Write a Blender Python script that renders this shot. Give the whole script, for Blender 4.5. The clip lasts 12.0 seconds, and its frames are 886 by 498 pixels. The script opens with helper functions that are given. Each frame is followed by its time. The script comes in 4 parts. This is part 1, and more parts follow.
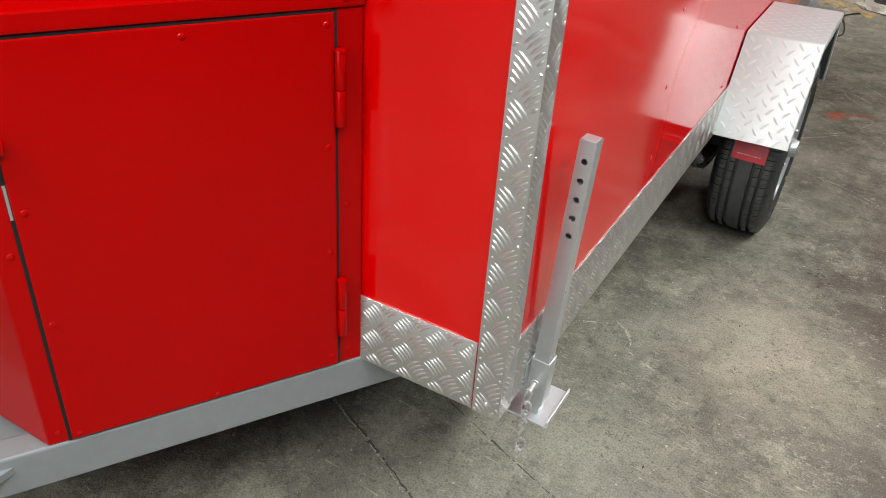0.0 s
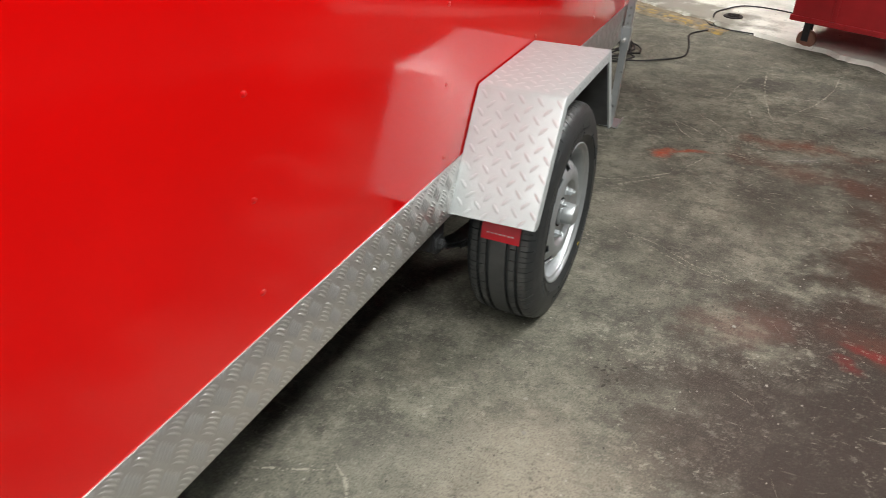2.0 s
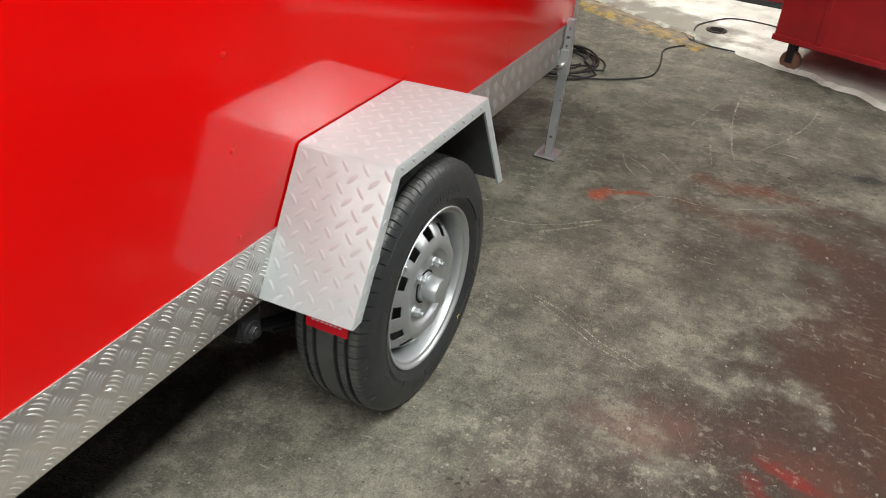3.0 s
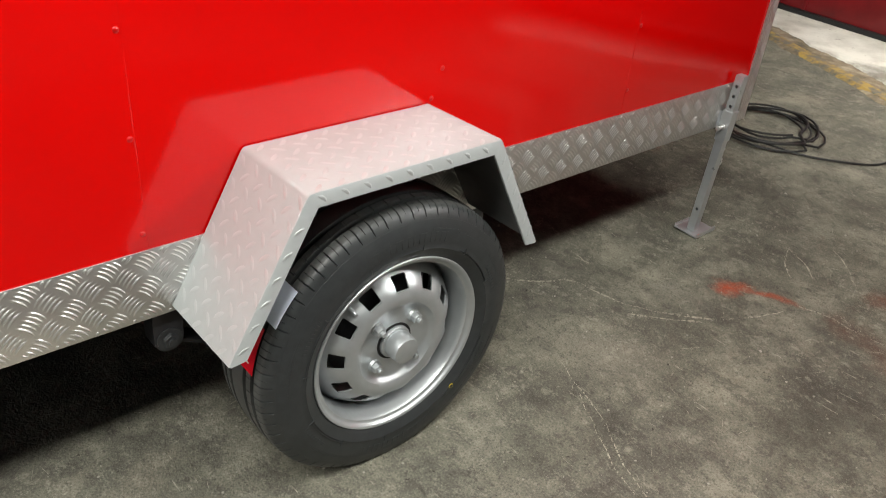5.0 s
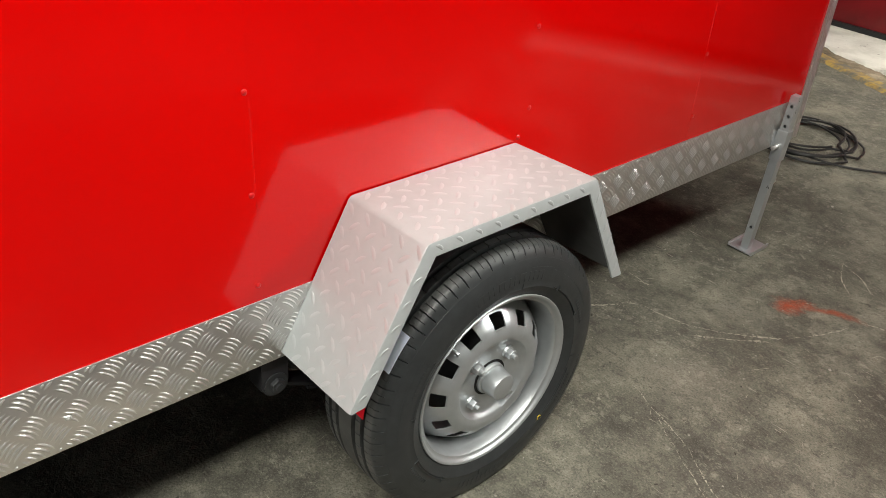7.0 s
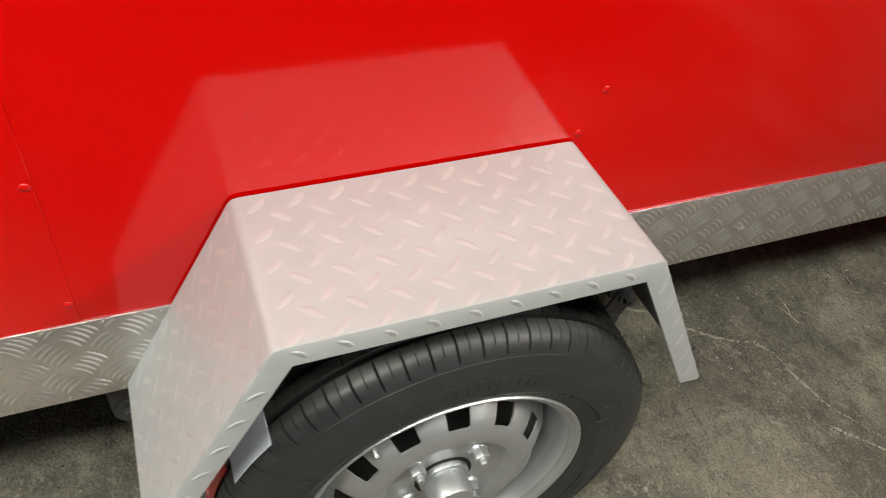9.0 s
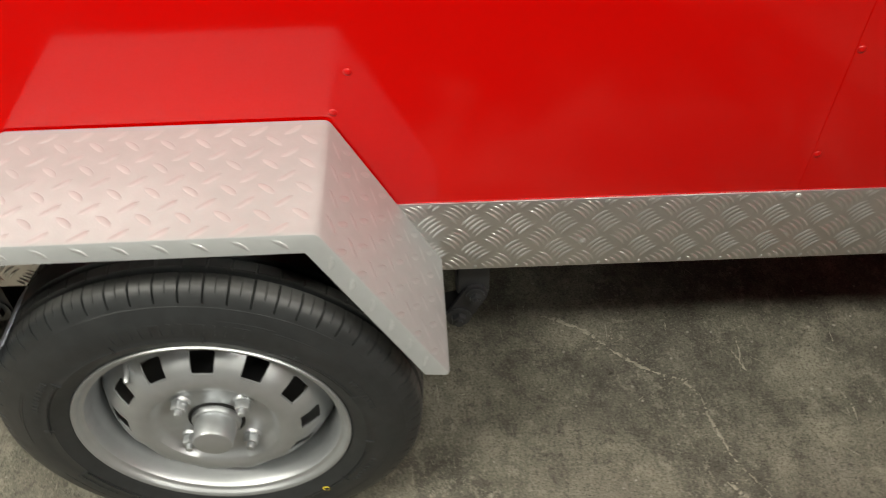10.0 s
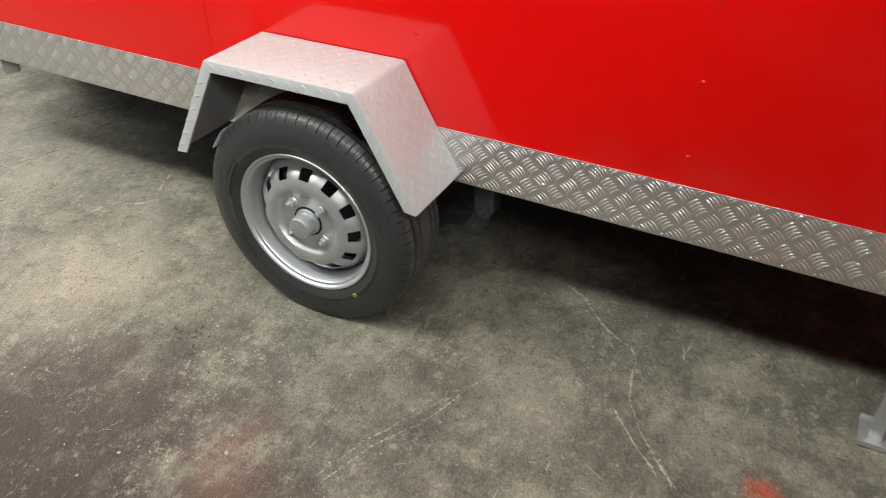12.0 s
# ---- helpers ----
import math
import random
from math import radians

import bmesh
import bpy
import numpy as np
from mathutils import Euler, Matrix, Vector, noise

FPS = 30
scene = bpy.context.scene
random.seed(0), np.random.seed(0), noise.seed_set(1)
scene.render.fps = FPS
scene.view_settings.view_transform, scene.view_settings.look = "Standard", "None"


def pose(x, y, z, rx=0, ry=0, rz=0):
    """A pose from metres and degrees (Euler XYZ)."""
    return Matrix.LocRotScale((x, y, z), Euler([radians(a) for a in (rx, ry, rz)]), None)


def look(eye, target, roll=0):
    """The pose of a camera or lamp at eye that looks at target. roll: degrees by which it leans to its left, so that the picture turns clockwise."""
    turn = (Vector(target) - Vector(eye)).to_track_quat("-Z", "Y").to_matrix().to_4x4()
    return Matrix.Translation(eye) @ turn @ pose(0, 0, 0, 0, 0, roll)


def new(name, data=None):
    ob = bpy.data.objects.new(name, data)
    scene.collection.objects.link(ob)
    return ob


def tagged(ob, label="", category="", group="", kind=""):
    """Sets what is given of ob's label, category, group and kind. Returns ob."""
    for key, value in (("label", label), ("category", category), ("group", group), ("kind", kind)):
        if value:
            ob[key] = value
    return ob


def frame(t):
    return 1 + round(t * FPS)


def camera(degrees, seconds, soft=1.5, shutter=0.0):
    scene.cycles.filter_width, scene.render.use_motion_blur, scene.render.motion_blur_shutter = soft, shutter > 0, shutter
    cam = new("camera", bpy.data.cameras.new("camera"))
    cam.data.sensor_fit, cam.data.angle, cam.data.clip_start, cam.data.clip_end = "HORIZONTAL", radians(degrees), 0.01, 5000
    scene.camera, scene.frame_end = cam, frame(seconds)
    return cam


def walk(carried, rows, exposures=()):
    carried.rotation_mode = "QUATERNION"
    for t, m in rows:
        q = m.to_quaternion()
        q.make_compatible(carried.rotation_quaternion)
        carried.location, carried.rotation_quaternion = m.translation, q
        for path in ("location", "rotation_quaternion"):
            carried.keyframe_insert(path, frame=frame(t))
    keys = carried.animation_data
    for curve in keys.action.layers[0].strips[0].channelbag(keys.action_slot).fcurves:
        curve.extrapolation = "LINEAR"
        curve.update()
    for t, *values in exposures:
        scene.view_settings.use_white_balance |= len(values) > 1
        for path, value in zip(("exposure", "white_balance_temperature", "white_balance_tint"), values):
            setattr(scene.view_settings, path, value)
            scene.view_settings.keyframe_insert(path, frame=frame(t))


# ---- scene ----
cam = camera(58.5, 12.0, soft=0.85, shutter=0.25)
PATH = [
    (0, (0.34, -0.411, 1.332), (-0.454, 1.057, 0.231), 3.5),
    (0.5, (0.382, -0.367, 1.345), (-0.417, 1.125, 0.28), 2.5),
    (1, (0.499, -0.194, 1.346), (-0.36, 1.288, 0.313), 0.5),
    (1.5, (0.615, 0.012, 1.355), (-0.204, 1.54, 0.358), -0.2),
    (2, (0.627, 0.325, 1.287), (-0.056, 1.882, 0.233), 1.6),
    (2.5, (0.677, 0.573, 1.302), (0.065, 2.145, 0.227), 2.5),
    (3, (0.814, 0.848, 1.306), (0.099, 2.365, 0.217), 3.2),
    (4.8, (1.04, 1.376, 1.209), (-0.163, 2.535, 0.109), 5.3),
    (5, (1.1, 1.386, 1.237), (-0.152, 2.525, 0.172), 4.6),
    (5.5, (1.154, 1.392, 1.274), (-0.171, 2.508, 0.274), 3.4),
    (6, (1.146, 1.382, 1.293), (-0.2, 2.469, 0.29), 2.7),
    (6.5, (1.061, 1.292, 1.307), (-0.254, 2.404, 0.29), 2.1),
    (6.7, (1.018, 1.242, 1.301), (-0.259, 2.384, 0.268), 2.3),
    (8.3, (0.874, 1.6, 1.276), (-0.381, 2.427, -0.044), 5.1),
    (8.5, (0.817, 1.676, 1.253), (-0.44, 2.409, -0.119), 5.6),
    (9, (0.625, 1.878, 1.221), (-0.645, 2.466, -0.207), 6.2),
    (9.5, (0.654, 2.103, 1.209), (-0.702, 2.377, -0.235), -1.1),
    (10, (0.8, 2.431, 1.236), (-0.601, 2.47, -0.191), -1.8),
    (10.5, (0.832, 2.689, 1.247), (-0.559, 2.37, -0.154), -2.5),
    (11, (1.078, 2.933, 1.287), (-0.321, 2.238, 0.038), -1.9),
    (11.3, (1.202, 2.99, 1.288), (-0.187, 2.165, 0.109), -1.4),
    (11.5, (1.264, 3.046, 1.312), (-0.109, 2.187, 0.14), -2.2),
    (12, (1.423, 3.177, 1.343), (0.002, 2.399, 0.17), -1.8),
]
walk(cam, [(t, look(eye, target, roll)) for t, eye, target, roll in PATH], [(0.0, -0.05, 6250, 10), (1.0, -0.15, 6250, 10), (1.5, -0.17, 6250, 10), (2.0, -0.08, 6280, 10), (2.5, -0.01, 6300, 10), (3.0, 0.05, 6300, 10), (5.0, 0.12, 6450, 9), (6.0, 0.08, 6500, 9), (9.0, -0.05, 6750, 9), (10.5, -0.05, 6900, 9), (11.0, 0.12, 6750, 9), (11.5, 0.15, 6600, 10), (12.0, 0.24, 6450, 10)])

# ---- world and lamps ----
world = bpy.data.worlds.new("world")
scene.world = world
world.use_nodes = True
world.node_tree.nodes["Background"].inputs[0].default_value = (0.75, 0.8, 0.85, 1)
world.node_tree.nodes["Background"].inputs[1].default_value = 0.05


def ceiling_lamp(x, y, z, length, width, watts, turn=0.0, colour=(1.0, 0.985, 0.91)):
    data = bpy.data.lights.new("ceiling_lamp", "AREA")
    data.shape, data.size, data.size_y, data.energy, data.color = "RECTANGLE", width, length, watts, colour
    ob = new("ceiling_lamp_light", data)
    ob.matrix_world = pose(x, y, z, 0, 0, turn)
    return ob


# no overhead lamp is in view; these are added and balanced by brightness
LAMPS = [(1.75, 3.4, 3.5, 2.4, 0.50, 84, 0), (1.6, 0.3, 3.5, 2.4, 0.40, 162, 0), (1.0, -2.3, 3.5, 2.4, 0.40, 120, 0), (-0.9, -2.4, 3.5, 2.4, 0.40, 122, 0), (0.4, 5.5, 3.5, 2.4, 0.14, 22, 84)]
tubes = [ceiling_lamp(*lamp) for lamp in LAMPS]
# the last lamp is added only to brighten the apron, its beam kept narrow
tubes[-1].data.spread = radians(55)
# flood lamp high on the north wall
flood = bpy.data.lights.new("flood_lamp", "AREA")
flood.shape, flood.size, flood.size_y, flood.energy, flood.color = "RECTANGLE", 0.8, 0.35, 10, (1.0, 0.985, 0.93)
flood.spread = radians(52)
new("flood_lamp_light", flood).matrix_world = look((2.22, 4.68, 2.45), (-0.1, 1.0, 0.8))
# daylight in the wide gateway of the south wall
day = bpy.data.lights.new("daylight", "AREA")
day.shape, day.size, day.size_y, day.energy, day.color = "RECTANGLE", 4.4, 2.9, 112, (0.93, 0.975, 1.0)
new("daylight", day).matrix_world = look((-1.4, -6.9, 1.5), (-1.4, 0, 1.5))


# ---- materials ----
class Nodes:
    def __init__(self, name):
        self.mat = bpy.data.materials.new(name)
        self.mat.use_nodes = True
        self.tree = self.mat.node_tree
        self.bsdf = self.tree.nodes["Principled BSDF"]
        self.coords = self.add("ShaderNodeTexCoord").outputs["Object"]

    def add(self, kind, operation="", feature="", vector_type="", blend_type=""):
        node = self.tree.nodes.new(kind)
        if operation:
            node.operation = operation
        if feature:
            node.feature = feature
        if vector_type:
            node.vector_type = vector_type
        if blend_type:
            node.data_type, node.blend_type = "RGBA", blend_type
        return node

    def link(self, a, b):
        self.tree.links.new(a, b)

    def put(self, socket, value):
        if isinstance(value, bpy.types.NodeSocket):
            self.link(value, socket)
        else:
            socket.default_value = value

    def scaled(self, sx, sy, sz, turn=0.0):
        m = self.add("ShaderNodeMapping")
        self.link(self.coords, m.inputs[0])
        m.inputs["Scale"].default_value = (sx, sy, sz)
        m.inputs["Rotation"].default_value = (0, 0, radians(turn))
        return m.outputs[0]

    def noise(self, scale, detail=4.0, rough=0.55, vector=None, distortion=0.0):
        n = self.add("ShaderNodeTexNoise")
        self.link(vector or self.coords, n.inputs["Vector"])
        n.inputs["Scale"].default_value, n.inputs["Detail"].default_value = scale, detail
        n.inputs["Roughness"].default_value, n.inputs["Distortion"].default_value = rough, distortion
        return n.outputs["Fac"]

    def ramp(self, value, *stops):
        r = self.add("ShaderNodeValToRGB")
        self.link(value, r.inputs[0])
        while len(r.color_ramp.elements) < len(stops):
            r.color_ramp.elements.new(0.5)
        for e, (p, c) in zip(r.color_ramp.elements, stops):
            e.position = p
            e.color = (c, c, c, 1) if isinstance(c, (int, float)) else (*c, 1)
        return r.outputs[0]

    def mix(self, fac, a, b, blend="MIX"):
        m = self.add("ShaderNodeMix", blend_type=blend)
        self.put(m.inputs[0], fac)
        for s, v in ((m.inputs[6], a), (m.inputs[7], b)):
            self.put(s, v if isinstance(v, bpy.types.NodeSocket) else (*v, 1))
        return m.outputs[2]

    def math(self, op, a, b=0.0, c=0.0):
        m = self.add("ShaderNodeMath", operation=op)
        for s, v in zip(m.inputs, (a, b, c)):
            self.put(s, v)
        return m.outputs[0]

    def bump(self, height, strength=0.2, distance=0.001):
        b = self.add("ShaderNodeBump")
        b.inputs["Strength"].default_value, b.inputs["Distance"].default_value = strength, distance
        self.link(height, b.inputs["Height"])
        self.link(b.outputs[0], self.bsdf.inputs["Normal"])

    def done(self, colour, rough, metal=0.0, **more):
        self.put(self.bsdf.inputs["Base Color"], colour if isinstance(colour, bpy.types.NodeSocket) else (*colour, 1))
        self.put(self.bsdf.inputs["Roughness"], rough)
        self.put(self.bsdf.inputs["Metallic"], metal)
        for key, value in more.items():
            self.put(self.bsdf.inputs[key.replace("_", " ")], value)
        return self.mat


def red_paint(name, base, rough, wave, gloss):
    n = Nodes(name)
    cloud = n.noise(2.2, 3)
    colour = n.mix(n.ramp(cloud, (0.35, 0.0), (0.7, 1.0)), base, tuple(c * 0.9 for c in base))
    n.bump(n.math("ADD", n.noise(5.0, 2), n.math("MULTIPLY", n.noise(260, 1), 0.02)), wave, 0.004)
    r = n.ramp(n.noise(9, 4), (0.3, rough * 0.9), (0.75, rough * 1.15))
    return n.done(colour, r, 0.0, Specular_IOR_Level=gloss)


RED = red_paint("red gloss paint", (0.575, 0.0, 0.0), 0.095, 0.010, 0.63)
RED_RIVET = red_paint("red painted rivet", (0.52, 0.0, 0.0), 0.30, 0.02, 0.5)
RED_DOOR = red_paint("red sprayed steel", (0.35, 0.0, 0.0), 0.18, 0.04, 0.16)


def tread_metal(name, base, rough, metal):
    n = Nodes(name)
    grain = n.noise(40, 5)
    fine = n.noise(420, 2)
    colour = n.mix(n.ramp(grain, (0.3, 0.0), (0.7, 1.0)), base, tuple(c * 0.92 for c in base))
    n.bump(fine, 0.12, 0.0006)
    return n.done(colour, n.ramp(grain, (0.25, rough * 0.9), (0.75, rough * 1.12)), metal)


TREAD = tread_metal("mill aluminium tread plate", (0.655, 0.645, 0.63), 0.33, 0.88)
# bars are pressed from the plate; paler metal paints the glints on them
TREAD_BAR_LIT = tread_metal("aluminium bar, highlight painted in", (0.78, 0.775, 0.76), 0.33, 0.88)
SILVER = tread_metal("silver sprayed tread plate", (0.443, 0.470, 0.476), 0.37, 0.25)
# the pips wear the sheet's own silver; the paler tone paints their highlights
SILVER_PIP_LIT = tread_metal("silver sprayed pip, highlight painted in", (0.51, 0.535, 0.54), 0.33, 0.25)
LEG_SILVER = tread_metal("silver sprayed steel tube", (0.57, 0.59, 0.61), 0.30, 0.7)
RIM_SILVER = tread_metal("silver sprayed wheel steel", (0.465, 0.49, 0.505), 0.40, 0.70)
RAIL_GREY = tread_metal("grey sprayed drawbar steel", (0.27, 0.29, 0.305), 0.42, 0.35)
ZINC = tread_metal("zinc plated steel", (0.72, 0.72, 0.71), 0.32, 0.75)


def plain(name, base, rough, metal=0.0, var=0.25, scale=30.0, bump=0.1):
    n = Nodes(name)
    grain = n.noise(scale, 4)
    colour = n.mix(n.ramp(grain, (0.3, 0.0), (0.75, 1.0)), base, tuple(c * (1 - var) for c in base))
    n.bump(n.noise(scale * 8, 3), bump, 0.001)
    return n.done(colour, rough, metal)


CHASSIS = plain("black chassis paint", (0.018, 0.018, 0.02), 0.45, 0.0)
BRACKET = plain("dark grey bracket steel", (0.030, 0.030, 0.034), 0.38, 0.2)
# both greys are lowered to paint in the shade under the trailer
BOLT_SHADED = plain("grey bolt, shade painted in", (0.046, 0.048, 0.051), 0.36, 0.3)
HANGER_SHADED = plain("grey bracket steel, shade painted in", (0.040, 0.042, 0.045), 0.36, 0.3)


def tyre_rubber():
    n = Nodes("tyre rubber")
    grain = n.noise(60, 4)
    base = n.mix(n.ramp(grain, (0.3, 0.0), (0.75, 1.0)), (0.026, 0.029, 0.0305), (0.0165, 0.0185, 0.0195))
    # pale dust on the running ribs, with their light against the shaded grooves painted in, and in thin smears on the
    # side wall
    parts = n.add("ShaderNodeSeparateXYZ")
    n.link(n.coords, parts.inputs[0])
    radius = n.math("SQRT", n.math("ADD", n.math("MULTIPLY", parts.outputs[1], parts.outputs[1]), n.math("MULTIPLY", parts.outputs[2], parts.outputs[2])))
    rib_dust_light = n.math("MULTIPLY", n.ramp(n.math("MULTIPLY_ADD", radius, 100.0, -28.3), (0.25, 0.0), (0.55, 1.0)), n.ramp(n.noise(22, 5), (0.35, 0.45), (0.6, 1.0)))
    base = n.mix(rib_dust_light, base, (0.062, 0.063, 0.061))
    base = n.mix(n.ramp(n.noise(14, 6, 0.65), (0.52, 0.0), (0.72, 0.45)), base, (0.040, 0.043, 0.044))
    n.bump(n.noise(480, 3), 0.15, 0.001)
    return n.done(base, n.ramp(n.noise(9, 4), (0.35, 0.38), (0.7, 0.52)))


# the fender's silver darkened to paint in the shade beneath it
UNDERSIDE_SHADE = plain("silver underside, shade painted in", (0.13, 0.135, 0.14), 0.5, 0.1)
RUBBER = tyre_rubber()
RUBBER_MARK = plain("raised rubber mark", (0.029, 0.032, 0.033), 0.42, 0.0, 0.3, 60, 0.1)
# flat black that paints the shade inside narrow gaps
GAP_SHADE = plain("black for shaded gaps", (0.003, 0.003, 0.003), 0.9)
CABLE = plain("black cable sheath", (0.022, 0.022, 0.022), 0.5)
STICKER_RED = plain("red printed label", (0.62, 0.008, 0.02), 0.25, 0.0, 0.1)
STICKER_WHITE = plain("white printed label", (0.70, 0.76, 0.88), 0.3, 0.0, 0.1)
PRINT_WHITE = plain("white print", (0.75, 0.72, 0.72), 0.4)
YELLOW = plain("yellow paint dot", (0.65, 0.5, 0.05), 0.5)
CAST_IRON = plain("cast iron", (0.03, 0.028, 0.026), 0.6, 0.5)
BIN_RED = plain("dull maroon painted steel", (0.36, 0.014, 0.018), 0.28, 0.0, 0.45, 5, 0.3)
CASTOR_RUST = plain("worn brown castor wheel", (0.28, 0.13, 0.085), 0.6, 0.0, 0.4)
GATE_RED = plain("scuffed red painted sheet", (0.34, 0.012, 0.018), 0.3, 0.0, 0.5, 4, 0.4)
GRIT = plain("pale grit", (0.40, 0.38, 0.33), 0.8, 0.0, 0.5, 14)
CHIPPED = plain("chipped pale concrete", (0.43, 0.405, 0.325), 0.85, 0.0, 0.5, 90, 0.5)
PIT_DARK = plain("dark pit mark", (0.062, 0.055, 0.045), 0.85, 0.0, 0.4, 60)
# near-black so that the unseen walls put no haze on the red panels
DARK_WALL = plain("dark unseen wall", (0.07, 0.07, 0.068), 0.7, 0.0, 0.2, 3)
CEILING_PAINT = plain("ceiling sheet", (0.20, 0.20, 0.195), 0.7, 0.0, 0.2, 3)


def concrete_floor():
    n = Nodes("worn concrete floor")
    patch = n.noise(1.5, 9, 0.74)
    mid = n.noise(5.0, 10, 0.66)
    pits = n.noise(46, 5, 0.62)
    grain = n.noise(210, 3, 0.6)
    base = n.ramp(mid, (0.32, (0.080, 0.078, 0.061)), (0.48, (0.140, 0.136, 0.106)), (0.66, (0.261, 0.251, 0.196)))
    base = n.mix(n.ramp(patch, (0.40, 0.55), (0.53, 0.0)), base, (0.066, 0.062, 0.053))
    cloud = n.noise(3.4, 9, 0.74, n.scaled(1, 1, 1, 40))
    base = n.mix(n.ramp(cloud, (0.53, 0.0), (0.61, 0.28)), base, (0.30, 0.285, 0.23))
    blotch = n.noise(13, 9, 0.72)
    base = n.mix(n.ramp(blotch, (0.42, 0.5), (0.48, 0.0)), base, (0.055, 0.051, 0.043))
    base = n.mix(n.ramp(blotch, (0.56, 0.0), (0.62, 0.42)), base, (0.317, 0.305, 0.245))
    chips = n.noise(95, 6, 0.7)
    wander = n.add("ShaderNodeTexNoise")
    n.link(n.coords, wander.inputs["Vector"])
    wander.inputs["Scale"].default_value, wander.inputs["Detail"].default_value, wander.inputs["Roughness"].default_value = 9.0, 6.0, 0.62
    bent = n.add("ShaderNodeVectorMath", operation="MULTIPLY_ADD")
    n.link(wander.outputs["Color"], bent.inputs[0])
    bent.inputs[1].default_value = (0.11, 0.11, 0.0)
    n.link(n.coords, bent.inputs[2])
    shift = n.add("ShaderNodeVectorMath", operation="SUBTRACT")
    n.link(bent.outputs[0], shift.inputs[0])
    shift.inputs[1].default_value = (0.055, 0.055, 0.0)

    def blot(x, y, rx, ry, turn, rough, wobble=4.2):
        """0 at its middle, 1 at its ragged rim."""
        m = n.add("ShaderNodeMapping", vector_type="TEXTURE")
        n.link(shift.outputs[0], m.inputs[0])
        m.inputs["Location"].default_value = (x, y, 0)
        m.inputs["Rotation"].default_value = (0, 0, radians(turn))
        m.inputs["Scale"].default_value = (rx, ry, 1)
        length = n.add("ShaderNodeVectorMath", operation="LENGTH")
        n.link(m.outputs[0], length.inputs[0])
        return n.math("ADD", length.outputs["Value"], n.math("MULTIPLY_ADD", rough, wobble, -wobble / 2))

    def stain(x, y, rx, ry, turn, colour, amount, low, wobble=4.2):
        return n.mix(n.ramp(blot(x, y, rx, ry, turn, mid, wobble), (low, amount), (1.0, 0.0)), base, colour)

    # broad dirt, oil and rust-coloured primer dust; some dark patches also hold painted shade
    # floor out of view, darkened to keep the panels' reflections deep
    base = stain(5.4, 2.0, 4.1, 7.0, 0, (0.045, 0.037, 0.031), 0.85, 0.85, 0.5)
    base = stain(0.98, 1.70, 0.50, 0.95, 4, (0.040, 0.031, 0.025), 0.95, 0.35, 1.8)
    base = stain(0.68, 1.80, 0.32, 0.42, 20, (0.058, 0.045, 0.037), 0.8, 0.2, 2.2)
    # brown stain darkened further to paint the light falling off here
    base = stain(1.50, 2.10, 0.78, 1.30, 0, (0.020, 0.0145, 0.0115), 0.97, 0.62, 1.4)
    base = stain(0.86, 2.28, 0.22, 0.14, -20, (0.062, 0.040, 0.031), 0.8, 0.1)
    base = stain(0.66, 2.24, 0.16, 0.09, 20, (0.165, 0.090, 0.072), 0.55, 0.0)
    base = stain(0.53, 2.41, 0.12, 0.06, -30, (0.075, 0.066, 0.056), 0.7, 0.0)
    base = stain(0.67, 2.13, 0.10, 0.07, 30, (0.060, 0.054, 0.046), 0.7, 0.0)
    base = stain(1.12, 2.75, 0.20, 0.52, 8, (0.080, 0.036, 0.025), 0.9, 0.2, 2.4)
    base = stain(1.34, 3.00, 0.45, 0.80, 20, (0.050, 0.028, 0.021), 0.9, 0.3, 1.6)
    base = stain(0.76, 3.57, 0.26, 0.09, 2, (0.190, 0.062, 0.034), 0.85, 0.05, 3.6)
    base = stain(0.80, 3.30, 0.30, 0.10, -18, (0.150, 0.062, 0.040), 0.75, 0.05, 3.6)
    base = stain(0.99, 3.28, 0.22, 0.12, -30, (0.125, 0.048, 0.032), 0.75, 0.1, 3.2)
    base = stain(1.09, 3.90, 0.13, 0.055, 8, (0.020, 0.022, 0.025), 0.9, 0.2, 2.4)
    base = stain(0.62, 3.06, 0.16, 0.09, 40, (0.058, 0.052, 0.043), 0.7, 0.1)
    base = stain(0.56, 4.27, 0.13, 0.16, 0, (0.058, 0.053, 0.045), 0.75, 0.2, 2.4)
    base = stain(0.336, 3.312, 0.125, 0.022, 22, (0.30, 0.062, 0.024), 0.9, 0.0, 3.4)
    base = stain(0.262, 3.245, 0.050, 0.034, 70, (0.36, 0.060, 0.022), 0.95, 0.0, 3.4)
    base = stain(0.76, 3.44, 0.17, 0.028, 32, (0.250, 0.240, 0.215), 0.8, 0.1, 2.6)
    base = stain(0.34, 1.42, 0.34, 0.40, 65, (0.330, 0.300, 0.235), 0.8, 0.0)
    base = stain(0.05, 1.40, 0.28, 0.16, 40, (0.290, 0.280, 0.225), 0.5, 0.0)
    base = stain(0.06, 0.86, 0.22, 0.16, 20, (0.270, 0.260, 0.205), 0.6, 0.0)
    base = stain(0.62, 1.10, 0.20, 0.30, 0, (0.090, 0.084, 0.072), 0.6, 0.1, 2.2)
    base = stain(0.18, 0.82, 0.10, 0.10, 0, (0.085, 0.080, 0.068), 0.7, 0.1, 2.6)
    # also paints the soft shadow beside the trailer
    base = stain(0.00, 1.45, 0.20, 0.09, 30, (0.085, 0.080, 0.066), 0.7, 0.0)
    base = stain(0.38, 1.13, 0.14, 0.09, 20, (0.090, 0.082, 0.070), 0.6, 0.0)
    base = stain(0.20, 2.72, 0.22, 0.15, 20, (0.280, 0.262, 0.210), 0.55, 0.0)
